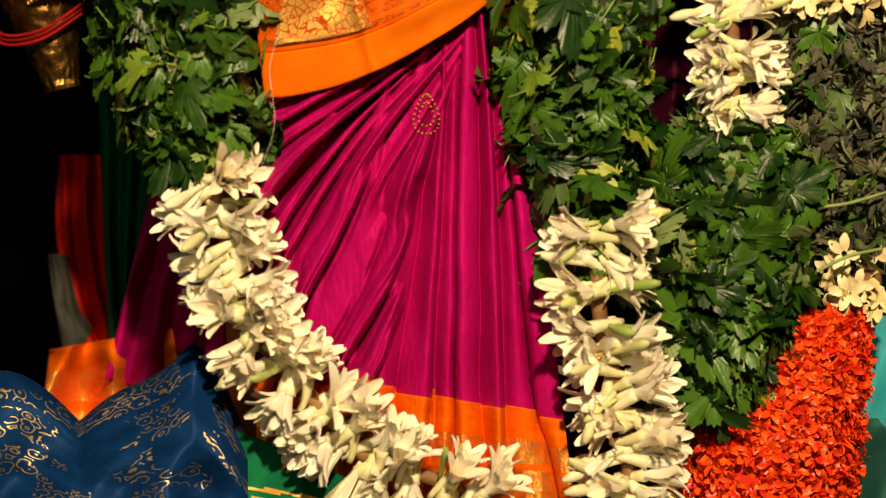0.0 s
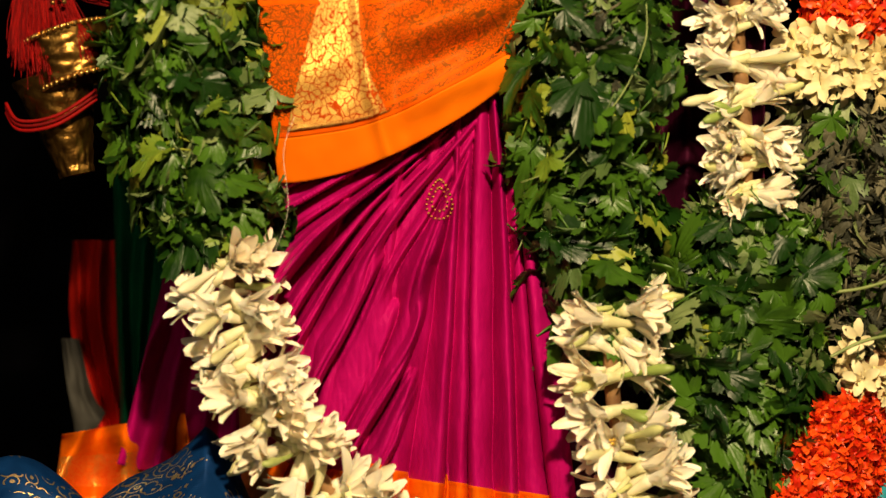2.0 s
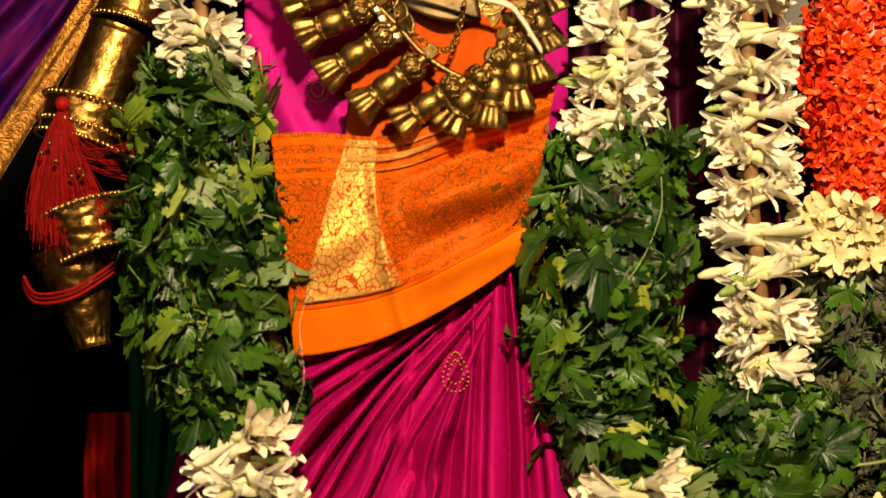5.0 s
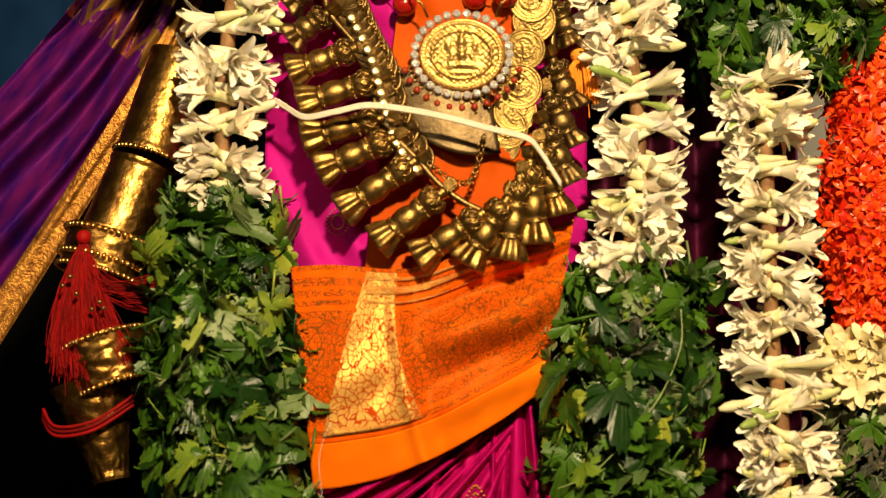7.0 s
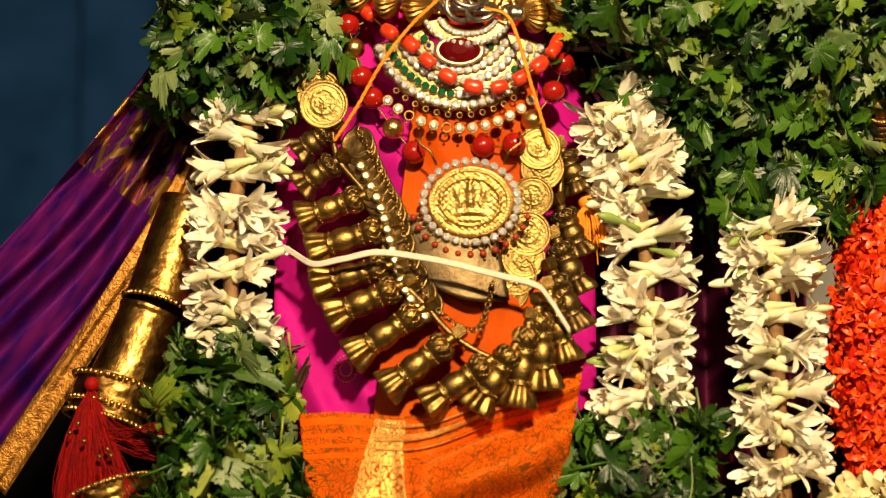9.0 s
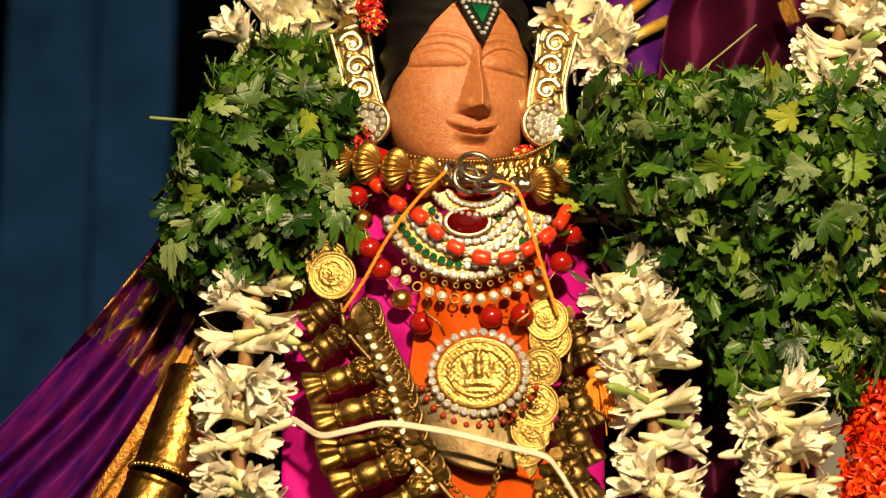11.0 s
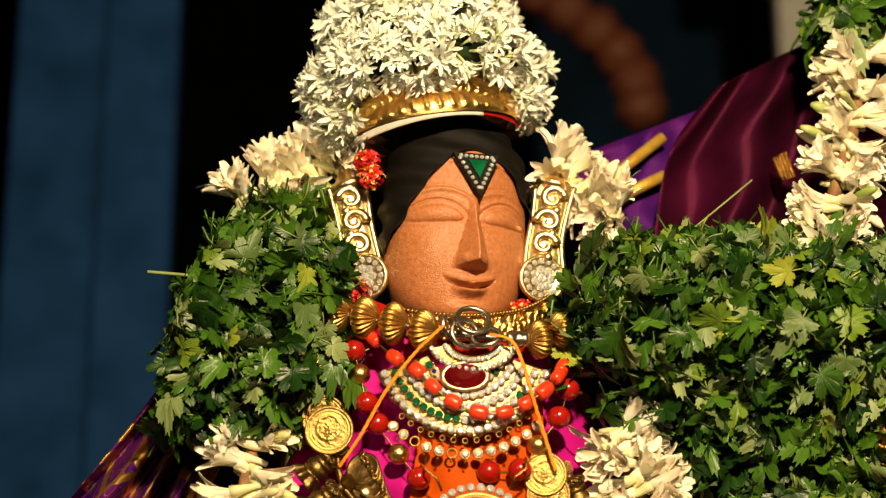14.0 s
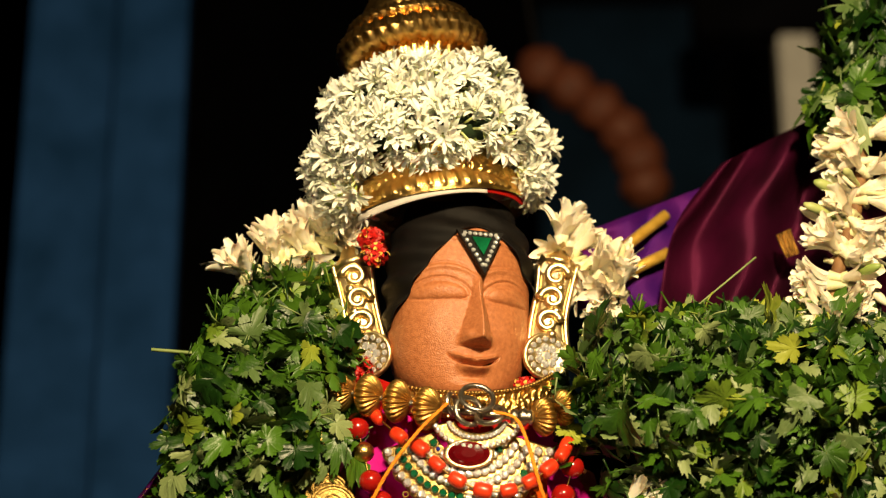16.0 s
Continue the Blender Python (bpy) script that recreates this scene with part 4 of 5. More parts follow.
def garland_outer():
    rnd = random.Random(37)
    g = thing("flower_garland", "white tuberose and green leaf garland over the shawled shoulder", "garland", "garlands on the statue", where=at(300, 1900))
    leaf_run(g, [(280, 2150, 12, 120, 40), (270, 2110, 50, 156, 70), (266, 2050, 60, 162, 80), (285, 1985, 38, 145, 62), (305, 1915, 10, 95, 44), (312, 1845, 6, 62, 34)], rnd, 1250, FRESH, size=0.78)
    leaf_run(g, [(385, 2150, 30, 70, 44), (395, 2080, 58, 72, 60), (392, 2000, 44, 66, 52), (375, 1930, 0, 54, 32)], rnd, 460, FRESH, size=0.82)
    tuberose_run(g, [(292, 1850, 44), (300, 1790, 44), (302, 1710, 44), (304, 1610, 44), (312, 1520, 44), (312, 1455, 40)], rnd, 7.6, 0.16)
    leaf_run(g, [(312, 1450, 30, 52, 36), (312, 1390, 40, 80, 44), (305, 1320, 44, 78, 46), (300, 1260, 42, 60, 40), (302, 1200, 36, 34, 26)], rnd, 700, FRESH)


def garland_of_shawl():
    rnd = random.Random(41)
    g = thing("flower_garland", "white tuberose and leaf garland hanging over the maroon shawl", "garland", "garlands on the statue", where=at(390, 2300))
    leaf_run(g, [(440, 2480, 20, 60, 30), (415, 2420, 20, 45, 30), (400, 2365, 20, 38, 30)], rnd, 160, FRESH)
    tuberose_run(g, [(400, 2350, 30), (398, 2290, 32), (380, 2230, 32), (362, 2170, 34), (360, 2135, 34)], rnd, 6.5)


def wilted_bundle():
    rnd = random.Random(43)
    g = thing("wilted_leaf_bundle", "grey wilted leaf bundle beside the outer garland", "leaf bundle", where=at(420, 1450))
    leaf_run(g, [(420, 1560, 5, 70, 36), (425, 1480, 8, 75, 40), (425, 1400, 8, 70, 40), (420, 1330, 6, 50, 34)], rnd, 1100, WILTED)


def back_garland():
    rnd = random.Random(47)
    g = thing("tuberose_garland", "white tuberose garland behind the ears and shoulders", "garland", "garlands on the statue", where=at(0, 2200))
    tuberose_run(g, [(-205, 2180, -10), (-165, 2205, -12), (-125, 2225, -14), (-100, 2260, -20)], rnd, 3.6, 0.08)
    tuberose_run(g, [(95, 2225, -20), (125, 2195, -16), (158, 2170, -12)], rnd, 3.6, 0.08)


garland_near_arm()
garland_by_skirt()
garland_outer()
garland_of_shawl()
wilted_bundle()
back_garland()


def floret(rnd, size, petals=4):
    """Verts and faces of one small flat flower."""
    out = []
    for k in range(petals):
        out.append(petal(size * rnd.uniform(0.8, 1.1), size * 0.62, 0, k * 6.283 / petals + rnd.uniform(-0.3, 0.3), rnd.uniform(0.9, 1.5), rnd.uniform(-0.3, 0.3), 2, 3, 0.3))
    return join(out)


FLORETS = [mesh("floret", *floret(random.Random(k), 10), IXORA) for k in range(5)]


def ixora(name, label, knots, rnd, inner):
    """A thick rope of small orange-red flowers: single florets in front of a joined mass."""
    g = thing(name, label, "garland", "orange-red flower ropes", where=at(*knots[0][:3]))
    path = smooth_path(knots, 60)
    mass = []
    for k in range(300 + inner):
        x, z, out, w, dp = along(path, rnd.random())
        a = rnd.uniform(-0.2, 3.34)
        r = rnd.uniform(0.86, 1.02)
        n = Vector((math.cos(a) * 1.0, -math.sin(a), rnd.gauss(0, 0.35)))
        p = at(x, z, out) + Vector((w * r * math.cos(a), -dp * r * math.sin(a), 0)) / 1000
        n = (n + Vector((rnd.gauss(0, 0.45), rnd.gauss(0, 0.3), rnd.gauss(0, 0.45)))).normalized()
        m = aim(p, n, rnd.uniform(0, 6.28), rnd.uniform(0.8, 1.2))
        if k < 300:
            part("floret", rnd.choice(FLORETS), g, m)
        else:
            mass.append(moved(floret(rnd, 10), m))
    ring, rows = 16, 20
    verts = []
    for j in range(rows + 1):
        x, z, out, w, dp = along(path, j / rows)
        verts += [at(x, z, out) + Vector((w * 0.86 * math.cos(6.28319 * i / ring), dp * 0.86 * math.sin(6.28319 * i / ring), 0)) / 1000 for i in range(ring)]
    faces = [(j * ring + i, j * ring + (i + 1) % ring, (j + 1) * ring + (i + 1) % ring, (j + 1) * ring + i) for j in range(rows) for i in range(ring)]
    faces += [tuple(range(ring)), tuple(rows * ring + i for i in range(ring))]
    mass.append((verts, faces))
    v, f = join(mass)
    tagged(part("floret_mass", mesh("floret_mass", v, f, IXORA), g), kind="stuff")


ixora("ixora_garland", "orange-red flower rope hanging at the outer side", [(440, 1960, -45, 62, 34), (430, 1850, -14, 68, 36), (425, 1720, 6, 72, 36), (428, 1605, 6, 62, 34)], random.Random(51), 900)
ixora("ixora_garland", "orange-red flower rope lying below the green leaves", [(396, 1275, 14, 38, 30), (378, 1220, 18, 58, 38), (354, 1150, 20, 76, 42), (345, 1060, 20, 84, 42)], random.Random(53), 1000)


def cream_cluster(where, spread, count, seed):
    rnd = random.Random(seed)
    g = thing("cream_flower_cluster", "cream white star flowers bound between the red ropes", "flower cluster", where=at(*where))
    mesh_ = [mesh("cream_flower", *floret(random.Random(90 + k), 15, 5), CREAM) for k in range(3)]
    for k in range(count):
        x, z, out = where[0] + rnd.uniform(-1, 1) * spread[0], where[1] + rnd.uniform(-1, 1) * spread[1], where[2] + rnd.uniform(0, 1) * 24
        n = Vector((rnd.gauss(0, 0.6), -1, rnd.gauss(0, 0.6))).normalized()
        part("cream_flower", rnd.choice(mesh_), g, aim(at(x, z, out), n, rnd.uniform(0, 6), rnd.uniform(0.8, 1.2)))
    v, f = ball(1000, 16, 10)
    blob = [at(where[0] + p[0] * spread[0], where[1] + p[2] * spread[1], where[2] + p[1] * 10) for p in v]
    part("binding", mesh("binding", blob, f, TWINE), g, label="fibre binding")


cream_cluster((410, 1580, 24), (62, 30), 70, 61)
cream_cluster((425, 1303, 24), (28, 26), 18, 63)

# ---- crown and head ornaments ----
CROWN = Matrix.Translation(at(-20, 2257, 0)) @ Matrix.Rotation(radians(-8), 4, "Y") @ Matrix.Rotation(radians(5), 4, "X")


def rope_ring(radius, thick, turns, sides=10, n=160, ridge=0.16):
    """A ring with a slanting twist cut into it."""
    def fn(u, v):
        a, b = 6.28319 * u, 6.28319 * v
        r = thick * (1 + ridge * math.cos(turns * a + b * 2))
        return Vector(((radius + r * math.cos(b)) * math.cos(a), (radius + r * math.cos(b)) * math.sin(a), r * math.sin(b))) / 1000
    v, f, _ = grid(fn, n, sides, True)
    return v, f


def crown():
    g = thing("crown", "tall gold temple crown with embossed band and twisted rings", "crown", where=CROWN.translation)

    def put(name, piece, z, material, label=""):
        return part(name, mesh(name, *piece, material), g, CROWN @ Matrix.Translation((0, 0, z / 1000)), label)

    put("body", lathe([(82, 6), (80, 40), (74, 80), (64, 115), (52, 135)], 48), 0, OLD_GOLD)

    def band(u, v):
        a = 6.28319 * u
        front = max(0.0, math.cos(a + 1.5708)) ** 6
        z = -2 + (27 + 24 * front) * v
        r = 90 - 4 * v + 1.6 * math.sin(v * 9.4) + (1.5 * max(0, math.sin(a * 46 + v * 4)) if 0.1 < v < 0.42 else 0) + (1.4 * fold(a * 34, v * 16, 3) + 1.0 * math.sin(a * 60 + 8 * math.sin(v * 8)) if v > 0.5 else 0)
        return Vector((r * math.cos(a), r * math.sin(a), z)) / 1000

    v, f, _ = grid(band, 420, 26, True)
    part("band", mesh("band", v, f, GOLD), g, CROWN, "embossed gold rim band")
    put("neck", lathe([(58, 116), (53, 128), (52, 158), (57, 170)], 96, 0.035, 24), 0, GOLD)
    put("twisted_ring", rope_ring(60, 15, 34), 177, GOLD)
    put("twisted_ring", rope_ring(54, 8, 40), 199, GOLD)
    put("dome", lathe([(50, 198), (46, 216), (36, 232), (20, 246), (12, 252), (16, 262), (8, 276), (2, 284)], 40, 0.03, 14), 0, GOLD)

    def lining(u, v, low, r):
        a = -3.3 + (3.5) * u
        return CROWN @ (Vector((r * math.cos(a), r * math.sin(a), low * v - 2.5 * math.sin(u * 8)) ) / 1000)

    part("white_lining", sheet("white_lining", lambda u, v: lining(u * 0.66, v, -8, 88), 60, 4, WHITE_CLOTH, thick=0.002), g, label="white cloth lining under the rim")
    part("red_lining", sheet("red_lining", lambda u, v: lining(0.58 + u * 0.40, v, -7, 87), 60, 4, RED, thick=0.002), g, label="red cloth lining under the rim")


crown()


def blossom(rnd):
    """A thin jasmine-like blossom with narrow petals, about 22 mm long."""
    stem = tube([(0, 0, 0), (0.0006, 0, 0.007), (0, 0, 0.012)], [0.0011, 0.0013, 0.0017], 5)
    n = rnd.choice((8, 9, 10))
    petals = [petal(rnd.uniform(12, 17), 3.9, 10, k * 6.283 / n + rnd.uniform(-0.25, 0.25), rnd.uniform(0.2, 0.85), rnd.uniform(0, 0.35), 2, 4, 0.3, 0.7) for k in range(n)]
    v, f, ties = flower_of(stem, petals, 5)
    return v, ties + f, len(ties) + len(stem[1])


def jasmine_coil():
    rnd = random.Random(71)
    g = thing("jasmine_coil", "thick coil of white jasmine flowers wound round the crown", "garland", where=CROWN.translation)
    kinds = []
    for k in range(8):
        v, f, n = blossom(random.Random(200 + k))
        kinds.append((v, f, n, mesh("jasmine", v, f, JASMINE, JASMINE_TUBE, slots=[1] * n + [0] * (len(f) - n))))
    mass, slots, made = [], [], 0
    rows = [(72, 112, 19, -1.9, 1.9, 250), (80, 92, 12, -1.9, 1.9, 25), (93, 57, 21, -2.1, 2.1, 340), (88, 78, 13, -2.0, 2.0, 45), (92, 24, 20, -2.2, -0.85, 90), (92, 26, 17, 1.05, 2.0, 60)]
    for radius, height, thick, a0, a1, count in rows:
        for k in range(count):
            a = rnd.uniform(a0, a1)
            b = rnd.uniform(-1.9, 1.9)
            outward = Vector((math.sin(a), -math.cos(a), 0))
            n = (outward * math.cos(b) + Vector((0, 0, 1)) * math.sin(b)).normalized()
            lump = 1 + 0.25 * math.sin(a * 9 + height)
            p = outward * radius + n * (thick - 12) * lump + Vector((0, 0, height + 4 * math.sin(a * 5 + radius)))
            n = (n + Vector((rnd.gauss(0, 0.4), rnd.gauss(0, 0.4), rnd.gauss(0, 0.4)))).normalized()
            m = CROWN @ aim(p / 1000, n, rnd.uniform(0, 6.28), rnd.uniform(0.8, 1.25))
            v, f, n1, me = rnd.choice(kinds)
            made += 1
            if made % 3 == 0 and made < 900:
                part("jasmine", me, g, m)
            else:
                mass.append(moved((v, f), m))
                slots += [1] * n1 + [0] * (len(f) - n1)
    v, f = join(mass)
    tagged(part("jasmine_mass", mesh("jasmine_mass", v, f, JASMINE, JASMINE_TUBE, slots=slots), g), kind="stuff")
    cords = join([moved(rope_ring(r, t, 30, 8, 90), Matrix.Translation((0, 0, z / 1000))) for r, z, t in ((72, 112, 9), (91, 58, 11), (84, 84, 8))])
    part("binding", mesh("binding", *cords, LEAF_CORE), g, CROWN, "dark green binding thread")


jasmine_coil()


def gem(r, h=0.6):
    """A cut stone, flat side down."""
    v, f = lathe([(r, 0), (r, 0.25 * r), (r * 0.62, h * r + 0.2 * r)], 8)
    return v, f


def ring_of(r, t, sides=8, n=18):
    return rope_ring(r, t, 0, sides, n, 0)


def facing(p, tilt=(0.0, 0.0), scale=1.0):
    return aim(p, Vector((tilt[0], -1, tilt[1] - 0.1)), 0.0, scale)


SMALL_STONE = mesh("stone", *gem(2.9), STONE_CLEAR, smooth=False)
MID_STONE = mesh("stone", *gem(4.1), STONE_CLEAR, smooth=False)
GREEN_STONE = mesh("green_stone", *gem(3.9), EMERALD, smooth=False)
BLUE_STONE = mesh("blue_stone", *gem(2.2), SAPPHIRE, smooth=False)
SETTING = mesh("setting", *lathe([(4.2, -1.5), (4.9, 0), (4.8, 0.9), (4.0, 1.0)], 12), GEM_GOLD)
DROP_RING = mesh("drop_ring", *ring_of(4.2, 1.0), OLD_GOLD)
LINK = mesh("link", *ring_of(2.4, 0.7, 6, 12), OLD_GOLD)
GOLD_BALL = mesh("gold_ball", *ball(2.3, 8, 6), OLD_GOLD)
CORAL_DROP = mesh("coral_drop", *ball(3.2, 10, 8, 1.15), DROP_RED)


def forehead_gem():
    a, b, c = Vector((-20, 22)), Vector((20, 20)), Vector((3, -20))
    where = at(23, 2217, 72)
    g = thing("forehead_gem", "dark triangular forehead jewel with green stone and rhinestones", "jewel", where=where)

    def plate(k, depth0, depth1):
        mid = (a + b + c) / 3
        pts = [mid + (p - mid) * k for p in (a, b, c)]
        v = [(p.x / 1000, -depth0 / 1000, p.y / 1000) for p in pts] + [(p.x / 1000, -depth1 / 1000, p.y / 1000) for p in pts]
        return v, [(0, 1, 2), (5, 4, 3), (0, 3, 4, 1), (1, 4, 5, 2), (2, 5, 3, 0)]

    m = Matrix.Translation(where) @ Matrix.Rotation(radians(9), 4, "Z") @ Matrix.Rotation(radians(-8), 4, "X")
    part("plate", mesh("plate", *plate(1.12, 0, 4), BLACK, smooth=False), g, m)
    part("green_stone", mesh("green_stone", *plate(0.46, 4, 8), EMERALD, smooth=False), g, m, "triangular green glass stone")
    mid = (a + b + c) / 3
    for p, q in ((a, b), (b, c), (c, a)):
        for k in range(7):
            w = mid + (p + (q - p) * (k + 0.5) / 7 - mid) * 0.86
            part("stone", SMALL_STONE, g, m @ aim((w.x / 1000, -0.004, w.y / 1000), (0, -1, 0), 0, 0.75))


forehead_gem()


def spiral(turns, r0, r1, flip=1):
    return [(flip * (r0 + (r1 - r0) * k / 24) * math.cos(6.283 * turns * k / 24), (r0 + (r1 - r0) * k / 24) * math.sin(6.283 * turns * k / 24)) for k in range(25)]


def ear_ornament(side, x, top, disc):
    """Gold scrolled ear cover: a beaded cap, a scrolled panel and a disc set with stones."""
    where = at(x, (top[1] + disc[1]) / 2, 10)
    g = thing("ear_ornament", "gold scrolled ear ornament with a rhinestone disc", "ear ornament", "ear ornaments", where=where)
    c = at(*top, 12)
    part("cap", mesh("cap", *lathe([(19, -8), (18, -2), (11, 4), (7, 12), (3, 17), (1, 20)], 28, 0.05, 14), PALE_GOLD), g, Matrix.Translation(c) @ Matrix.Rotation(radians(side * 16), 4, "Y"))
    path = smooth_path([(top[0], top[1] - 5), (top[0] - side * 5, top[1] - 32), (top[0] - side * 11, top[1] - 62), (disc[0] + side * 2, disc[1] + 8)], 30)

    def panel(u, v):
        p = along(path, v)
        w = 19.5 - 3 * math.sin(v * 3.14)
        return at(p[0] + (u - 0.5) * 2 * w, p[1], 14 + 6 * math.sin(u * 3.14159) ** 0.6)

    part("panel", sheet("panel", panel, 20, 30, PALE_GOLD, thick=0.006), g)
    for k, (f, flip) in enumerate(((0.16, 1), (0.42, -1), (0.68, 1))):
        p = along(path, f)
        pts = [at(p[0] + a, p[1] + b, 23) for a, b in spiral(1.15, 12.0, 3.5, flip * side)]
        v, fa = tube(pts, [0.0050 - 0.0018 * i / 24 for i in range(25)], 8)
        part("scroll", mesh("scroll", v, fa, PALE_GOLD), g)
        part("boss", mesh("boss", *ball(5.2, 14, 10), PALE_GOLD), g, Matrix.Translation(at(p[0] + side * 3, p[1] - 13, 23)))
    for w in (-1, 1):
        pts = [at(along(path, k / 20)[0] + w * (19 - 3 * math.sin(k / 20 * 3.14)), along(path, k / 20)[1], 16) for k in range(21)]
        part("rim", mesh("rim", *tube(pts, 0.0030, 8), PALE_GOLD), g)
    d = at(*disc, 20)
    tilt = (side * 0.30, 0.0)
    part("disc", mesh("disc", *lathe([(22, -4), (23.5, 0), (23, 3), (20, 4), (19, 2), (4, 3.5), (1, 4)], 40), PALE_GOLD), g, facing(d, tilt))
    base = facing(d, tilt)
    for r, n, me in ((0, 1, MID_STONE), (8.4, 7, MID_STONE), (16.5, 15, SMALL_STONE)):
        for k in range(n):
            ang = 6.283 * k / n
            part("stone", me, g, base @ Matrix.Translation((r * math.cos(ang) / 1000, r * math.sin(ang) / 1000, 0.0032)))


ear_ornament(-1, -98, (-102, 2210), (-84, 2114))
ear_ornament(1, 96, (99, 2210), (85, 2112))


TUFT_FLORETS = [mesh("floret", *floret(random.Random(30 + k), 9), m) for k, m in enumerate((RED_TUFT, RED_TUFT, RED_TUFT, RED_TUFT, RED_TUFT, STAMEN))]


def tuft(name, label, spots, size):
    rnd = random.Random(77)
    g = thing(name, label, "flower tuft", where=at(*spots[0]))
    for s in spots:
        for k in range(26):
            n = Vector((rnd.gauss(0, 1), -abs(rnd.gauss(0, 1)), rnd.gauss(0, 1))).normalized()
            part("floret", rnd.choice(TUFT_FLORETS), g, aim(at(*s) + n * size / 1000, n, rnd.uniform(0, 6), 0.7))
        part("floret_core", mesh("floret_core", *ball(size, 12, 8), RED), g, Matrix.Translation(at(*s)))


tuft("red_flower_tuft", "small red and orange flowers tucked above the ear", [(-83, 2232, 40), (-79, 2217, 40)], 9)
tuft("red_flower_tuft", "red flowers tucked below the ear ornament", [(-102, 2095, 26), (-91, 2099, 22), (65, 2080, 20)], 8)

# ---- necklaces, from the throat down ----


def lay(knots, n):
    return [at(*p) for p in smooth_path(knots, n)]


def collar():
    g = thing("collar", "gold lace collar over red cloth at the throat", "collar", where=at(3, 2079, 50))
    knots = [(-91, 2087, 20), (-50, 2071, 44), (-5, 2065, 56), (33, 2065, 56), (68, 2071, 42), (95, 2085, 20)]

    def band(u, v):
        p = along(smooth_path(knots, 40), u)
        return at(p[0], p[1] + 12 - 26 * v, p[2] + 3 * math.sin(v * 3.14) + 3.2 * fold(u * 46, v * 5, 3) + 1.5 * fold(u * 110, v * 13, 5))

    part("red_band", sheet("red_band", lambda u, v: band(u, v * 1.6) + Vector((0, 0.004, 0.0)), 60, 8, RED), g, label="red cloth band")
    part("lace", sheet("lace", lambda u, v: band(0.2 + 0.75 * u, v), 150, 16, GOLD), g, label="crinkled gold lace")
    pts = [band(k / 60, 0.05) for k in range(61)]
    for k in range(12, 58):
        part("gold_ball", GOLD_BALL, g, Matrix.Translation(pts[k] + Vector((0, -0.003, 0))))


collar()


def ribbed_strand():
    g = thing("ribbed_bead_strand", "strand of large ribbed gold beads with linked grey metal rings", "necklace", "necklaces", where=at(17, 2065, 75))
    bead = mesh("ribbed_bead", *lathe([(3, -14), (6, -13), (12, -10), (18, -5), (20, 0), (18, 5), (12, 10), (6, 13), (3, 14)], 132, 0.085, 22), BEAD_GOLD)
    spots = [(-131, 2092, 34, 1.0, 0.3), (-110, 2079, 56, 0.95, 0.35), (-84, 2074, 66, 0.95, 0.25), (-57, 2068, 74, 0.95, 0.15), (-28, 2061, 80, 0.95, 0.35),
             (82, 2052, 74, 0.85, -0.55), (101, 2061, 62, 0.8, -0.6)]
    for x, z, out, s, turn in spots:
        part("ribbed_bead", bead, g, aim(at(x, z, out), (1, -0.15 - turn, -0.18 if x < 0 else 0.2), 0, s))
    cord = lay([(-137, 2096, 30), (-110, 2079, 56), (-57, 2068, 74), (-10, 2060, 82), (59, 2052, 82), (82, 2052, 74), (105, 2063, 58)], 40)
    part("cord", mesh("cord", *tube(cord, 0.0035, 10), STEEL), g)
    for x, z, out, r, d in ((19, 2071, 90, 15, (0.2, -1, 0.5)), (32, 2054, 92, 13, (-0.3, -1, 0.9)), (11, 2058, 88, 13, (0.5, -1, 0.1)), (-5, 2065, 86, 9, (1, -0.5, 0))):
        part("ring", mesh("ring", *ring_of(r, 2.6, 12, 36), STEEL), g, aim(at(x, z, out), d))
    part("clasp", mesh("clasp", *lathe([(9, -12), (10, -8), (7, -5), (10, -2), (10, 3), (7, 6), (9, 10), (6, 13)], 24), STEEL), g, aim(at(62, 2052, 84), (1, -0.3, -0.1), 0, 0.8))


ribbed_strand()


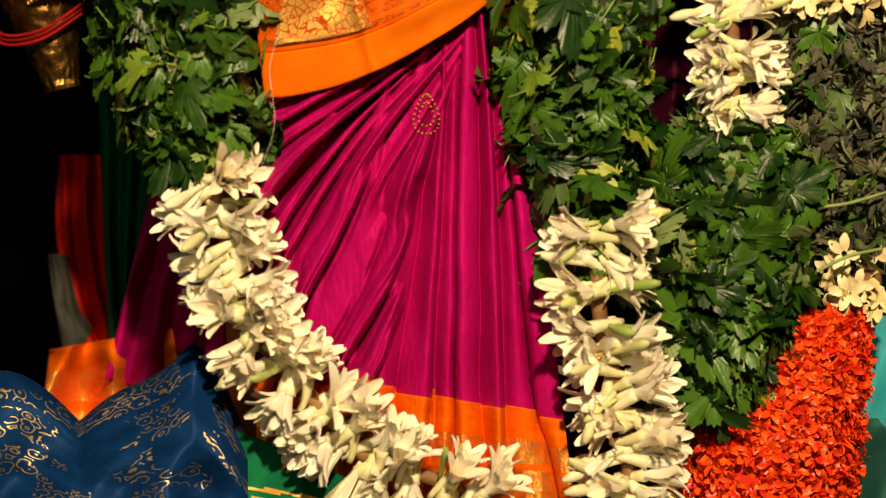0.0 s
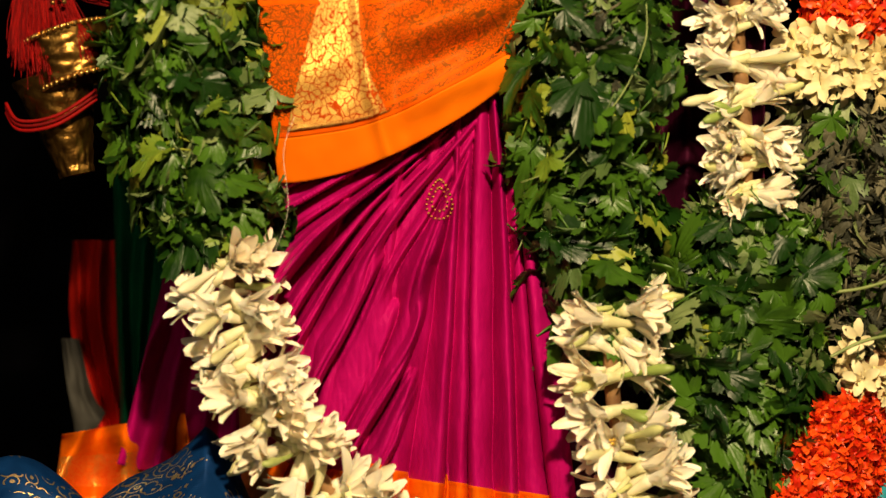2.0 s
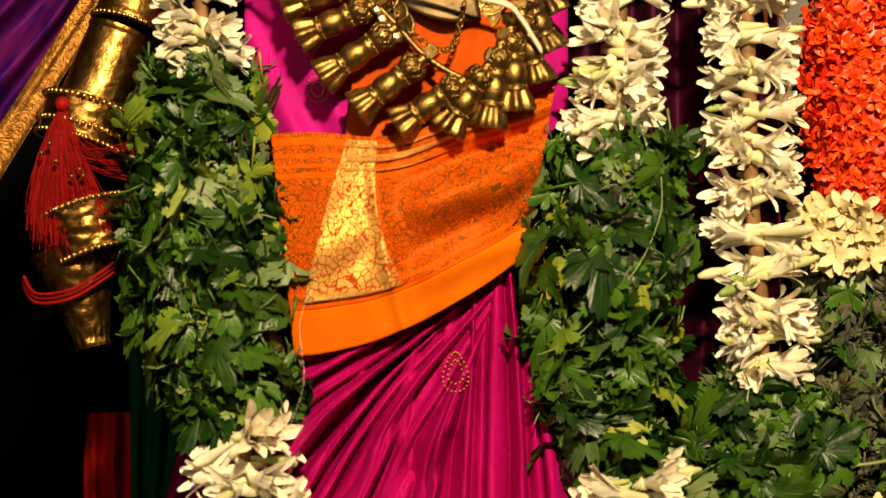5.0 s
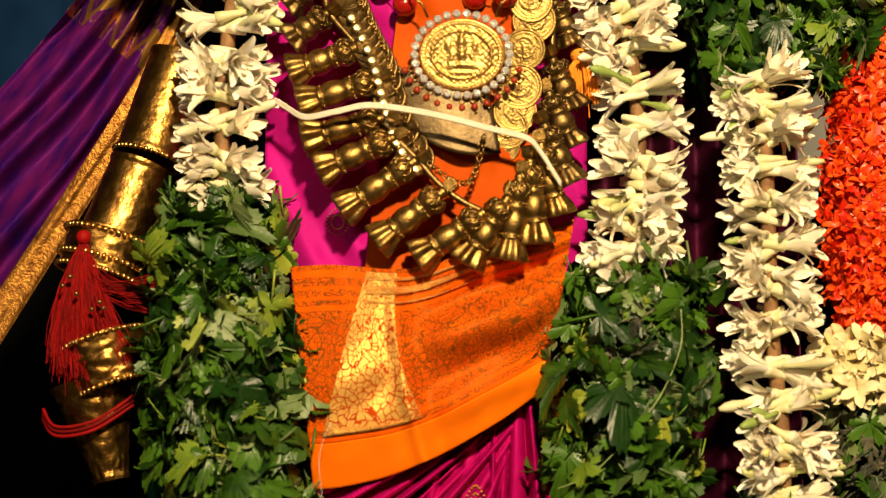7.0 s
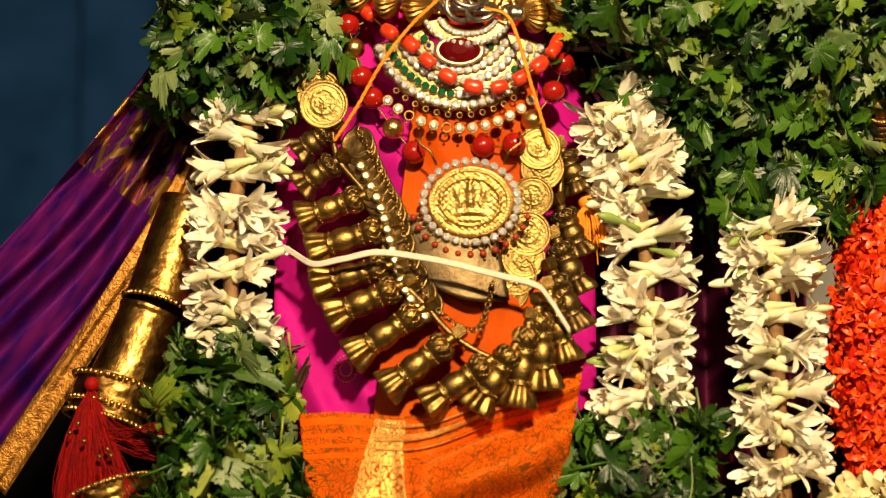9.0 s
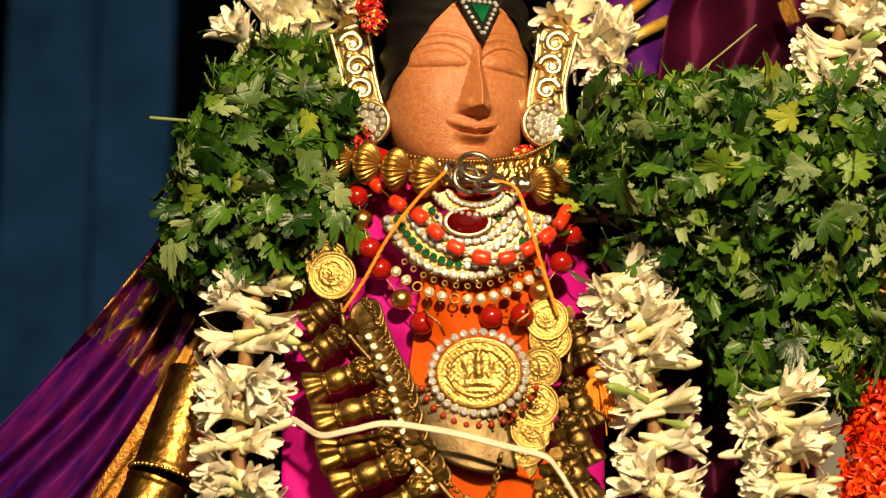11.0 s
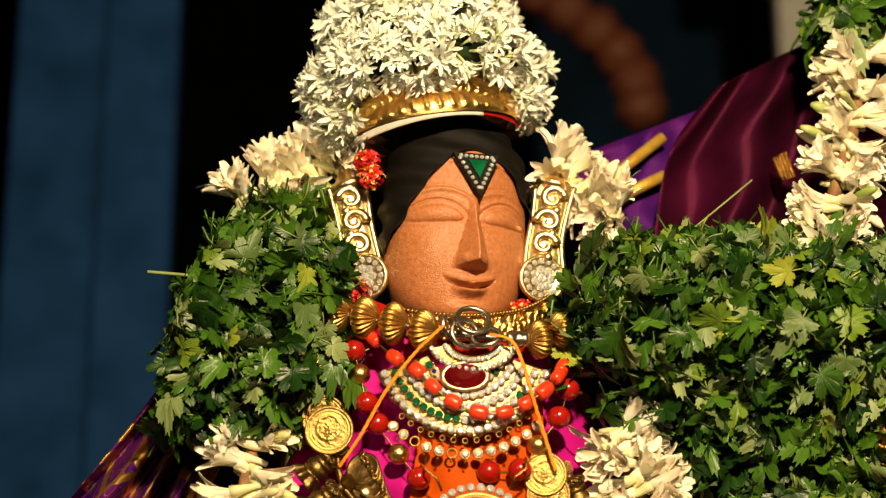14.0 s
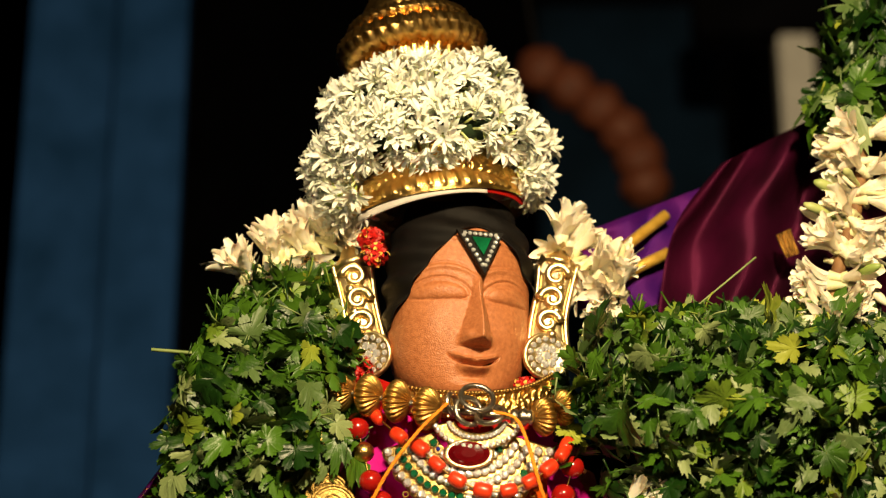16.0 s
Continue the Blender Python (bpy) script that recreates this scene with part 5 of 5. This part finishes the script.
def gem_collar():
    """A crescent of set stones with hanging drops."""
    cx, cz = 11, 2037
    g = thing("gem_necklace", "gold crescent necklace set with clear, green and red stones", "necklace", "necklaces", where=at(cx, cz - 40, 75))

    def spot(r, a, lift=0.0):
        x, z = cx + r * 1.0 * math.sin(a), cz + 12 - r * math.cos(a) * 1.06
        return at(x, z, 78 - 0.0016 * (x - cx) ** 2 + lift)

    def plate(u, v):
        a = -1.25 + 2.5 * u
        r = 34 + 52 * v + 1.5 * math.sin(u * 60) * (1 if v > 0.95 else 0)
        return spot(r, a)

    part("plate", sheet("plate", plate, 90, 24, GEM_GOLD, thick=0.003), g)
    for r, n, span in ((81, 24, 1.2), (71, 21, 1.15), (60, 18, 1.1), (49, 15, 1.05), (39, 12, 1.0)):
        for k in range(n):
            a = -span + 2 * span * k / (n - 1)
            green = r == 71 and (k < 10 or k == 17) or r == 39 and k % 5 == 0
            me = GREEN_STONE if green else (BLUE_STONE if r == 39 and k % 3 == 1 else MID_STONE)
            m = facing(spot(r, a, 1.5), (math.sin(a) * 0.25, 0.1))
            seat = part("setting", SETTING, g, m)
            part("green_stone" if green else "stone", me, seat, m @ Matrix.Translation((0, 0, 0.0012)))
    for k in range(13):
        a = -0.72 + 1.44 * k / 12
        p, q = spot(90, a), spot(102, a, 2)
        part("link", LINK, g, facing(p))
        m = facing(q, (0, 0.05))
        hoop = part("drop_ring", DROP_RING, g, m)
        if k not in (2, 5):
            part("stone", MID_STONE, hoop, m)
        part("gold_ball", GOLD_BALL, g, Matrix.Translation(spot(109, a, 2)) @ Matrix.Scale(0.6, 4))
    part("red_stone", mesh("red_stone", *lathe([(11, 0), (11, 3), (8, 6), (4, 7)], 20), RUBY, smooth=False), g, facing(at(11, 2016, 88)) @ Matrix.Diagonal((1.7, 1, 1, 1)), "large dark red glass stone")
    part("red_setting", mesh("red_setting", *rope_ring(12, 2.0, 30), PALE_GOLD), g, facing(at(11, 2016, 88)) @ Matrix.Diagonal((1.65, 1, 1, 1)))
    # bow-shaped clasp plate with stones
    def bow(u, v):
        a = -1.35 + 2.7 * u
        r = 15 + 15 * v
        return at(cx + 8 + 1.45 * r * math.sin(a), cz + 14 - r * math.cos(a), 92 - 6 * abs(math.sin(a)))
    part("bow", sheet("bow", bow, 40, 8, GEM_GOLD, thick=0.004), g, label="gold bow plate edged with stones")
    for k in range(17):
        a = -1.3 + 2.6 * k / 16
        for r in (28, 19):
            part("stone", SMALL_STONE, g, facing(at(cx + 8 + 1.45 * r * math.sin(a), cz + 14 - r * math.cos(a), 95 - 6 * abs(math.sin(a))), (0, 0), 0.85))


gem_collar()


def coral_strand():
    g = thing("coral_strand", "string of short orange-red coral beads", "necklace", "necklaces", where=at(12, 1990, 92))
    me = mesh("coral_bead", *lathe([(3.5, -8), (5.6, -7), (6.4, -4), (6.6, 0), (6.4, 4), (5.6, 7), (3.5, 8)], 14), CORAL)
    knots = [(-75, 2052, 62), (-55, 2034, 76), (-35, 2022, 82), (-19, 2006, 88), (0, 1991, 91), (24, 1981, 92), (48, 1981, 91), (69, 1990, 87), (86, 2002, 82), (99, 2016, 74), (103, 2024, 68)]
    part("cord", mesh("cord", *tube(lay(knots, 50), 0.001, 6), OLD_GOLD), g)
    for k, p in enumerate(knots):
        q = knots[min(k + 1, len(knots) - 1)] if k < len(knots) - 1 else p
        o = knots[max(k - 1, 0)]
        part("coral_bead", me, g, aim(at(*p), at(*q) - at(*o), k, 0.95 + 0.06 * (k % 3)))


coral_strand()


def red_gold_strand():
    g = thing("red_bead_strand", "string of large dark red beads and gold beads", "necklace", "necklaces", where=at(-33, 1919, 66))
    red = mesh("red_bead", *ball(11, 20, 12, 0.95), RED_BEAD)
    gold = mesh("gold_bead", *ball(10, 20, 12, 0.95), GOLD)
    left = [(-94, 2041, 56), (-88, 2018, 60), (-81, 1990, 62), (-71, 1970, 64), (-51, 1941, 68), (-32, 1918, 72)]
    right = [(33, 1924, 66), (62, 1926, 74), (79, 1949, 70), (99, 1976, 64), (108, 2003, 54)]
    for spots, golds in ((left, (1, 4)), (right, (2,))):
        part("wire", mesh("wire", *tube(lay(spots, 30), 0.0008, 6), OLD_GOLD), g)
        for k, p in enumerate(spots):
            part("gold_bead" if k in golds else "red_bead", gold if k in golds else red, g, Matrix.Translation(at(*p)))


red_gold_strand()


def thread():
    for knots in ([(-106, 1929, 60), (-86, 1960, 72), (-62, 2004, 88), (-36, 2039, 96), (-9, 2066, 100)],
                  [(35, 2057, 104), (55, 2051, 102), (66, 2028, 100), (78, 1984, 92), (95, 1925, 78)]):
        pts = lay(knots, 60)
        strands = []
        for s in range(3):
            strands.append(tube([p + Vector((math.cos(k * 0.9 + s * 2.09), 0.4 * math.sin(k * 0.9 + s * 2.09), math.sin(k * 0.9 + s * 2.09) * 0.6)) * 0.0009 for k, p in enumerate(pts)], 0.0011, 6))
        lone("orange_thread", mesh("orange_thread", *join(strands), THREAD), "twisted orange cotton thread tied over the necklaces", "thread", "orange threads")


thread()


def coin_mesh(seed):
    def top(u, v):
        a, r = 6.28319 * u, 19 * v
        x, y = r * math.cos(a), r * math.sin(a)
        h = 1.0 + (0.7 if v > 0.92 else 0) + (0.5 if 0.80 < v < 0.86 else 0)
        if v < 0.76:             # a struck figure under an arch, worn down
            h += 1.1 * math.exp(-(x / 3.2) ** 2 - ((y + 1) / 7) ** 2) + 0.7 * math.exp(-((abs(x) - 6.5) / 1.6) ** 2 - (y / 6) ** 2) + 0.6 * fold(x * 0.55, y * 0.55, seed)
            h += 0.5 * math.exp(-((math.hypot(x, y - 2) - 9.5) / 1.0) ** 2)
        return Vector((r * math.cos(a), r * math.sin(a), h)) / 1000
    v, f, _ = grid(top, 64, 30, True)
    rim = rope_ring(18.6, 1.3, 90, 8, 180, 0.12)
    return mesh("coin", *join([(v, f), rim]), COIN_GOLD)


COINS = [coin_mesh(k) for k in (3, 5, 8)]


def coin_strand(label, spots):
    g = thing("coin_strand", label, "necklace", "necklaces", where=at(*spots[0][:3]))
    for k, (x, z, out, s) in enumerate(spots):
        part("coin", COINS[k % 3], g, facing(at(x, z, out), (-0.05 + 0.08 * math.sin(k * 2.1), -0.04 + 0.06 * math.cos(k * 1.7)), s))
    part("cord", mesh("cord", *tube(lay([(p[0], p[1] + 6, p[2] - 4) for p in spots], 30), 0.0015, 6), DARK_GOLD), g)


coin_strand("overlapping gold coins hanging under the leaf garland", [(-132, 2006, 52, 0.9), (-134, 2020, 58, 0.92), (-121, 1976, 60, 1.05), (-116, 1964, 66, 1.12)])
coin_strand("overlapping gold coins hung in a row down the chest", [(85, 1922, 70, 1.0), (88, 1903, 66, 1.0), (79, 1876, 66, 0.95), (74, 1841, 72, 1.05), (70, 1818, 69, 1.0), (63, 1802, 66, 0.95),
            (56, 1787, 63, 0.92), (50, 1773, 60, 0.9), (44, 1760, 57, 0.85), (38, 1746, 54, 0.8)])


def dark_coins():
    g = thing("coin_strand", "stacked dark tarnished coins on a chain", "necklace", "necklaces", where=at(-76, 1895, 60))
    me = mesh("tarnished_coin", *lathe([(15, -1), (16, -0.5), (16, 1), (14, 1.4), (13, 0.8), (5, 1.6)], 28), DARK_GOLD)
    for k, p in enumerate(smooth_path([(-84, 1927, 56), (-76, 1903, 62), (-65, 1879, 68), (-54, 1858, 72), (-41, 1815, 76), (-20, 1773, 80)], 15)):
        part("tarnished_coin", me, g, facing(at(*p), (-0.3, 0.35)))
    chain_pts = smooth_path([(-85, 1942, 60), (-68, 1911, 68), (-49, 1871, 76), (-38, 1831, 82), (-26, 1794, 86), (-2, 1763, 90), (24, 1751, 90), (35, 1768, 88), (41, 1794, 84)], 64)
    for k, p in enumerate(chain_pts):
        part("gold_ball" if k % 2 else "link", GOLD_BALL if k % 2 else LINK, g, facing(at(*p), (0.5 * (k % 4 - 1.5), 0.3)))
    for k, p in enumerate(chain_pts[8:40:2]):
        part("leaf_plate", mesh("leaf_plate", *lathe([(5.5, -0.5), (6, 0), (5.6, 0.8), (2, 1.4)], 8), PALE_GOLD), g, facing(at(p[0] - 12, p[1] - 5, p[2] - 1), (0.3, 0.3)))


dark_coins()


def pot_strand():
    """Large bottle-shaped gold beads that fan out round the chest, each on a square link."""
    g = thing("bottle_bead_necklace", "heavy necklace of fanned bottle-shaped aged gold beads", "necklace", "necklaces", where=at(8, 1716, 80))
    prof = [(4, 0), (5, 3), (4, 5), (7, 7), (10.5, 11), (11.5, 16), (10, 21), (8.5, 23), (10, 25), (10.2, 28), (8.8, 30), (10.5, 34), (11.6, 40), (10.5, 46), (9, 49), (10.5, 51), (10, 53)]
    body = lathe(prof, 26)
    flare = lathe([(8.5, 50), (10.5, 54), (13.5, 61), (15.5, 68), (14.5, 70), (10, 68), (6, 62)], 48, 0.13, 7)
    dots = []                    # crossing ribs over the bulb and a ring of pearls below it
    for j in range(12):
        for turn in (-1, 1):
            pts = []
            for i in range(9):
                z = 6.5 + 15 * i / 8
                r = 7 + 4.9 * math.sin(3.14159 * min(1, (i + 0.6) / 8.6)) ** 0.8
                a = 6.283 * j / 12 + turn * 0.10 * i
                pts.append((r * math.cos(a) / 1000, r * math.sin(a) / 1000, z / 1000))
            dots.append(tube(pts, 0.0010, 4, False))
    for i in range(16):
        a = 6.283 * i / 16
        dots.append(moved(ball(1.3, 5, 4), Matrix.Translation((0.0096 * math.cos(a), 0.0096 * math.sin(a), 0.0235))))
        dots.append(moved(ball(1.2, 5, 4), Matrix.Translation((0.0098 * math.cos(a), 0.0098 * math.sin(a), 0.0495))))
    bead_me = mesh("bottle_bead", *join([body, flare, *dots]), OLD_GOLD)
    # same bead in darker gold: the garlands' shade put into its colour
    shaded_me = mesh("bottle_bead", *join([body, flare, *dots]), DARK_GOLD)
    bm = bmesh.new()
    bmesh.ops.create_cube(bm, size=0.011)
    bmesh.ops.bevel(bm, geom=bm.edges[:], offset=0.0015, segments=2, affect="EDGES")
    link_me = bpy.data.meshes.new("square_link")
    bm.to_mesh(link_me)
    bm.free()
    link_me.materials.append(OLD_GOLD)
    pots = [((-108, 1942), (-139, 1917), 46), ((-102, 1911), (-137, 1885), 52), ((-75, 1878), (-136, 1854), 58), ((-55, 1848), (-127, 1825), 66),
            ((-49, 1812), (-123, 1793), 70), ((-40, 1794), (-109, 1763), 76), ((-20, 1773), (-88, 1726), 80), ((6, 1745), (-56, 1697), 86),
            ((43, 1725), (-19, 1682), 88), ((64, 1739), (25, 1678), 88), ((75, 1760), (63, 1682), 86), ((83, 1774), (89, 1697), 82),
            ((93, 1789), (108, 1723), 74), ((96, 1807), (120, 1752), 68), ((100, 1837), (122, 1786), 58), ((104, 1868), (123, 1821), 50), ((106, 1922), (123, 1882), 44)]
    for k, (inner, outer, out) in enumerate(pots):
        a, b = at(*inner, out + 8), at(*outer, out)
        m = aim(a, b - a, k * 0.7, 1.0)
        m = m @ Matrix.Diagonal((1.06, 1.06, (b - a).length / 0.068, 1))
        part("bottle_bead", bead_me if 1 < k < 13 else shaded_me, g, m)
        part("square_link", link_me, g, aim(a - (b - a).normalized() * 0.006, b - a, k * 0.7))
    part("cord", mesh("cord", *tube(lay([(*p[0], p[2] + 6) for p in pots], 80), 0.003, 8), DARK_GOLD), g)


pot_strand()


def medallion():
    c = (21, 1871)
    g = thing("medallion", "oval embossed gold medallion ringed with rhinestones and coral drops", "medallion", where=at(*c, 86))
    m = facing(at(*c, 86), (-0.04, -0.06))

    def face(u, v):
        a = 6.28319 * u
        r = v
        x, y = 35 * r * math.cos(a), 29 * r * math.sin(a)
        h = 2.5 + (1.4 * abs(math.sin(a * 30)) if v > 0.93 else 0)
        g_ = lambda a0, w: math.exp(-(a0 / w) ** 2)
        h += 3.0 * g_(x, 5.5) ** 2 * g_(y - 1, 7) + 2.6 * g_(x, 3.6) * g_(y - 11, 3.6) + 1.8 * g_(x, 2.4) * g_(y - 17, 4)       # trunk, head and tall crown
        h += 2.2 * g_(x, 15) * g_(y + 9 + 0.012 * x * x, 2.8) + 1.5 * g_(x, 19) * g_(y + 16, 2.2)                         # crossed legs on a seat
        h += 1.4 * (g_(abs(x) - 8.5 - 0.25 * abs(y), 2.0) * g_(y + 1, 7) + g_(abs(x) - 12, 2.2) * g_(y - 8, 5))            # arms
        if v < 0.9:
            h += 1.3 * g_(math.hypot(x * 0.8, y) - 21, 1.2) + 0.5 * math.sin(x * 1.1) * math.sin(y * 1.1) * ease(0.5, 0.7, v) + 0.4 * fold(x * 0.4, y * 0.4, 6)
        return Vector((x, y, h)) / 1000

    v, f, _ = grid(face, 160, 60, True)
    part("face", mesh("face", v, f, MEDAL_GOLD), g, m)
    rim = rope_ring(36, 2.0, 60, 8, 160)
    part("rim", mesh("rim", *rim, GOLD), g, m @ Matrix.Diagonal((1, 0.835, 1, 1)))
    for k in range(30):
        a = 6.283 * k / 30
        s = m @ Matrix.Translation((42 * math.cos(a) / 1000, 36 * math.sin(a) / 1000, 0.001))
        seat = part("setting", SETTING, g, s @ Matrix.Scale(0.8, 4))
        part("stone", MID_STONE, seat, s @ Matrix.Translation((0, 0, 0.0012)) @ Matrix.Scale(0.95, 4))
    for k in range(13):
        a = -2.85 + 2.55 * k / 12
        for r, me, name in ((47, LINK, "link"), (53, CORAL_DROP, "coral_drop"), (58, GOLD_BALL, "gold_ball")):
            p = m @ Matrix.Translation((r * math.cos(a) / 1000, (r - 6) * math.sin(a) / 1000, 0))
            part(name, me, g, p @ Matrix.Scale(1.0 if name != "gold_ball" else 0.6, 4))
    for s in (-1, 1):
        part("hook", mesh("hook", *tube([m @ Vector((s * 0.030, 0.033, 0)), m @ Vector((s * 0.035, 0.045, 0.002)), m @ Vector((s * 0.045, 0.052, 0)), m @ Vector((s * 0.044, 0.062, -0.004))], 0.0012, 6), OLD_GOLD), g)


medallion()


def plate_pendant():
    def fn(u, v):
        x0, z0 = -41, 1863
        x = x0 + 86 * u + 12 * v
        return at(x, z0 - 22 * u - 62 * v - 10 * math.sin(u * 3.14), 74 + 6 * math.sin(u * 3.14))
    lone("plate_pendant", sheet("plate_pendant", fn, 20, 16, PLATE, thick=0.002), "smooth pale metal plate hanging under the medallion", "pendant")


plate_pendant()


def flat_string():
    pts = lay([(-152, 1828, 70), (-138, 1820, 82), (-121, 1812, 96), (-96, 1818, 104), (-65, 1823, 108), (-23, 1819, 110), (34, 1805, 110), (76, 1795, 106), (93, 1781, 104), (112, 1750, 96)], 80)
    ribs = []
    for s in (-1, 0, 1):
        ribs.append(tube([p + Vector((0, 0, 0.0016 * s + 0.0005 * math.sin(k * 0.4))) for k, p in enumerate(pts)], 0.0012, 6))
    lone("flat_string", mesh("flat_string", *join(ribs), STRING), "flat white cotton tape stretched across the bead necklace", "string")


flat_string()

# ---- gold arm, tassel and border at the side ----


def gold_arm():
    g = thing("gold_arm_cover", "embossed gold arm and hand cover with beaded rims and red thread", "arm cover", where=at(-288, 1737, 10))

    def piece(name, a, b, r0, r1, rows=14, emboss=0.0, out=(0, 0)):
        p, q = at(*a, out[0]), at(*b, out[1])
        d = (q - p)
        m = aim(p, d)
        length = d.length * 1000

        def fn(u, v):
            ang = 6.28319 * u
            r = r0 + (r1 - r0) * v + emboss * fold(math.cos(ang) * 4, v * length * 0.14, math.sin(ang) * 4) + (1.2 if v < 0.06 or v > 0.94 else 0)
            return m @ (Vector((r * math.cos(ang), r * math.sin(ang), v * length)) / 1000)

        v, f, _ = grid(fn, 64, rows * 3, True)
        part(name, mesh(name, v, f, ARM_GOLD), g)
        return m, length

    def beads(m, z, r, n, size=2.6):
        me = mesh("rim_bead", *ball(size, 8, 6), GOLD)
        for k in range(n):
            a = 6.283 * k / n
            part("rim_bead", me, g, m @ Matrix.Translation((r * math.cos(a) / 1000, r * math.sin(a) / 1000, z / 1000)))

    m, n = piece("upper_sleeve", (-238, 1868), (-267, 1774), 29, 32, emboss=0.5, out=(-20, -5))
    beads(m, n, 33, 40)
    m, n = piece("lower_sleeve", (-273, 1768), (-300, 1697), 29, 31, emboss=0.6, out=(-5, 5))
    beads(m, n, 33, 40)
    m, n = piece("cuff", (-300, 1703), (-311, 1666), 40, 38, emboss=1.4, out=(5, 10))
    beads(m, n * 0.1, 42, 44)
    beads(m, n * 0.7, 41, 44)
    beads(m, n, 40, 44)
    m, n = piece("wrist_band", (-308, 1607), (-294, 1564), 42, 34, emboss=2.2, out=(22, 26))
    beads(m, 2, 43, 46)
    beads(m, n, 36, 38)
    m, n = piece("hand_cover", (-317, 1569), (-296, 1479), 36, 14, emboss=2.0, out=(14, 18))
    for k in range(9):
        part("rim_bead", mesh("rim_bead", *ball(2.4, 8, 6), GOLD), g, m @ Matrix.Translation((0.026 * (1 - k / 15), -0.012, n * k / 9000)))
    loops = []
    for j in range(3):
        loops.append(tube(lay([(-360, 1536, 30 + 2 * j), (-348, 1520, 46 + j), (-314, 1525, 52), (-278, 1548, 40 + 3 * j)], 20), 0.0017, 6))
    part("red_cord", mesh("red_cord", *join([moved(c, Matrix.Translation((0, 0, 0.004 * j))) for j, c in enumerate(loops)]), RED_THREAD), g, label="red thread tied round the wrist")


gold_arm()


def tassel():
    rnd = random.Random(81)
    g = thing("red_tassel", "deep red silk thread tassel hanging over the gold cuff", "tassel", where=at(-326, 1697, 40))
    knot = at(-326, 1701, 46)
    part("knot", mesh("knot", *ball(7, 12, 8), RED_THREAD), g, Matrix.Translation(knot))
    strands = []
    for k in range(1400):
        s = rnd.uniform(-1, 1)
        x, z = -318, 1581
        end = at(x + s * 36 + rnd.gauss(0, 3), z + rnd.gauss(0, 8) + 10 * s * s, 44 + rnd.uniform(-14, 16))
        mid = at(-330 + s * 24 + rnd.gauss(0, 4), 1640 + rnd.gauss(0, 6), 52 + rnd.uniform(-12, 12))
        if k % 40 == 0:
            end = at(x + 62, z + 60 + rnd.uniform(-14, 30), 50)
        pts = [knot.lerp(mid, t).lerp(mid.lerp(end, t), t) + Vector((rnd.gauss(0, 0.0006), 0, 0)) for t in (0, 0.2, 0.4, 0.6, 0.8, 1)]
        strands.append(tube(pts, 0.0004, 3, False))
    tagged(part("thread_fringe", mesh("thread_fringe", *join(strands), RED_THREAD), g), kind="stuff")
    for k in range(7):
        part("gold_bead", GOLD_BALL, g, Matrix.Translation(at(-345 + 40 * rnd.random(), 1600 + 90 * rnd.random(), 68)))


tassel()


def fringe():
    rnd = random.Random(83)
    g = thing("orange_fringe", "orange and yellow thread fringe beside the bead necklace", "fringe", where=at(129, 1863, 40))
    part("knot", mesh("knot", *ball(8, 12, 8), THREAD), g, Matrix.Translation(at(129, 1871, 42)))
    strands = []
    for k in range(120):
        a, s = at(129, 1871, 42), rnd.uniform(-1, 1)
        b = at(132, 1831, 46) + Vector((s * 0.016, rnd.uniform(-0.012, 0.01), rnd.gauss(0, 0.006)))
        strands.append(tube([a, a.lerp(b, 0.5) + Vector((s * 0.006, -0.004, 0)), b], 0.0008, 4, False))
    tagged(part("thread_fringe", mesh("thread_fringe", *join(strands), THREAD), g), kind="stuff")


fringe()


def small_stems():
    """Loose stalks, threads and a dry stem."""
    for name, label, knots, r, material in (
            ("loose_stalk", "pale dry stalk lying over the green leaves", [(221, 1635, 92), (220, 1600, 95), (200, 1554, 95), (164, 1510, 94), (136, 1484, 90), (107, 1472, 80)], 0.0007, STALK),
            ("green_stalk", "thin green stalk sticking out of the leaves", [(-293, 2120, 30), (-270, 2118, 30), (-248, 2116, 30)], 0.0017, STALK),
            ("dry_stem", "thin dry stem standing up from the leaves", [(291, 2213, 40), (264, 2190, 40), (233, 2164, 36)], 0.0010, STALK),
            ("loose_thread", "thin pale thread hanging from the garland", [(-99, 1532, 105), (-109, 1499, 108), (-105, 1448, 108), (-118, 1407, 100)], 0.0002, STRING),
            ("loose_stalk", "pale stalk across the wilted leaves", [(455, 1385, 60), (420, 1375, 66), (388, 1371, 66)], 0.0016, STALK),
            ("loose_stalk", "pale stalk across the wilted leaves", [(452, 1333, 66), (421, 1326, 70), (392, 1312, 70)], 0.0016, STALK)):
        v, f = tube(lay(knots, 30), r, 7)
        lone(name, mesh(name, v, f, material), label, "stalk" if "thread" not in name else "thread")


small_stems()


def side_ornament():
    g = thing("side_ornament", "dark gold coiled ornament beside the leaf garland", "ornament", where=at(399, 1962, 40))
    for k in range(4):
        part("coil", mesh("coil", *rope_ring(30 - 5 * k, 3, 40), OLD_GOLD), g, facing(at(406, 1962, 40 + 5 * k), (-0.3, 0)))
    part("core", mesh("core", *ball(14, 20, 12), OLD_GOLD), g, Matrix.Translation(at(406, 1962, 50)))


side_ornament()
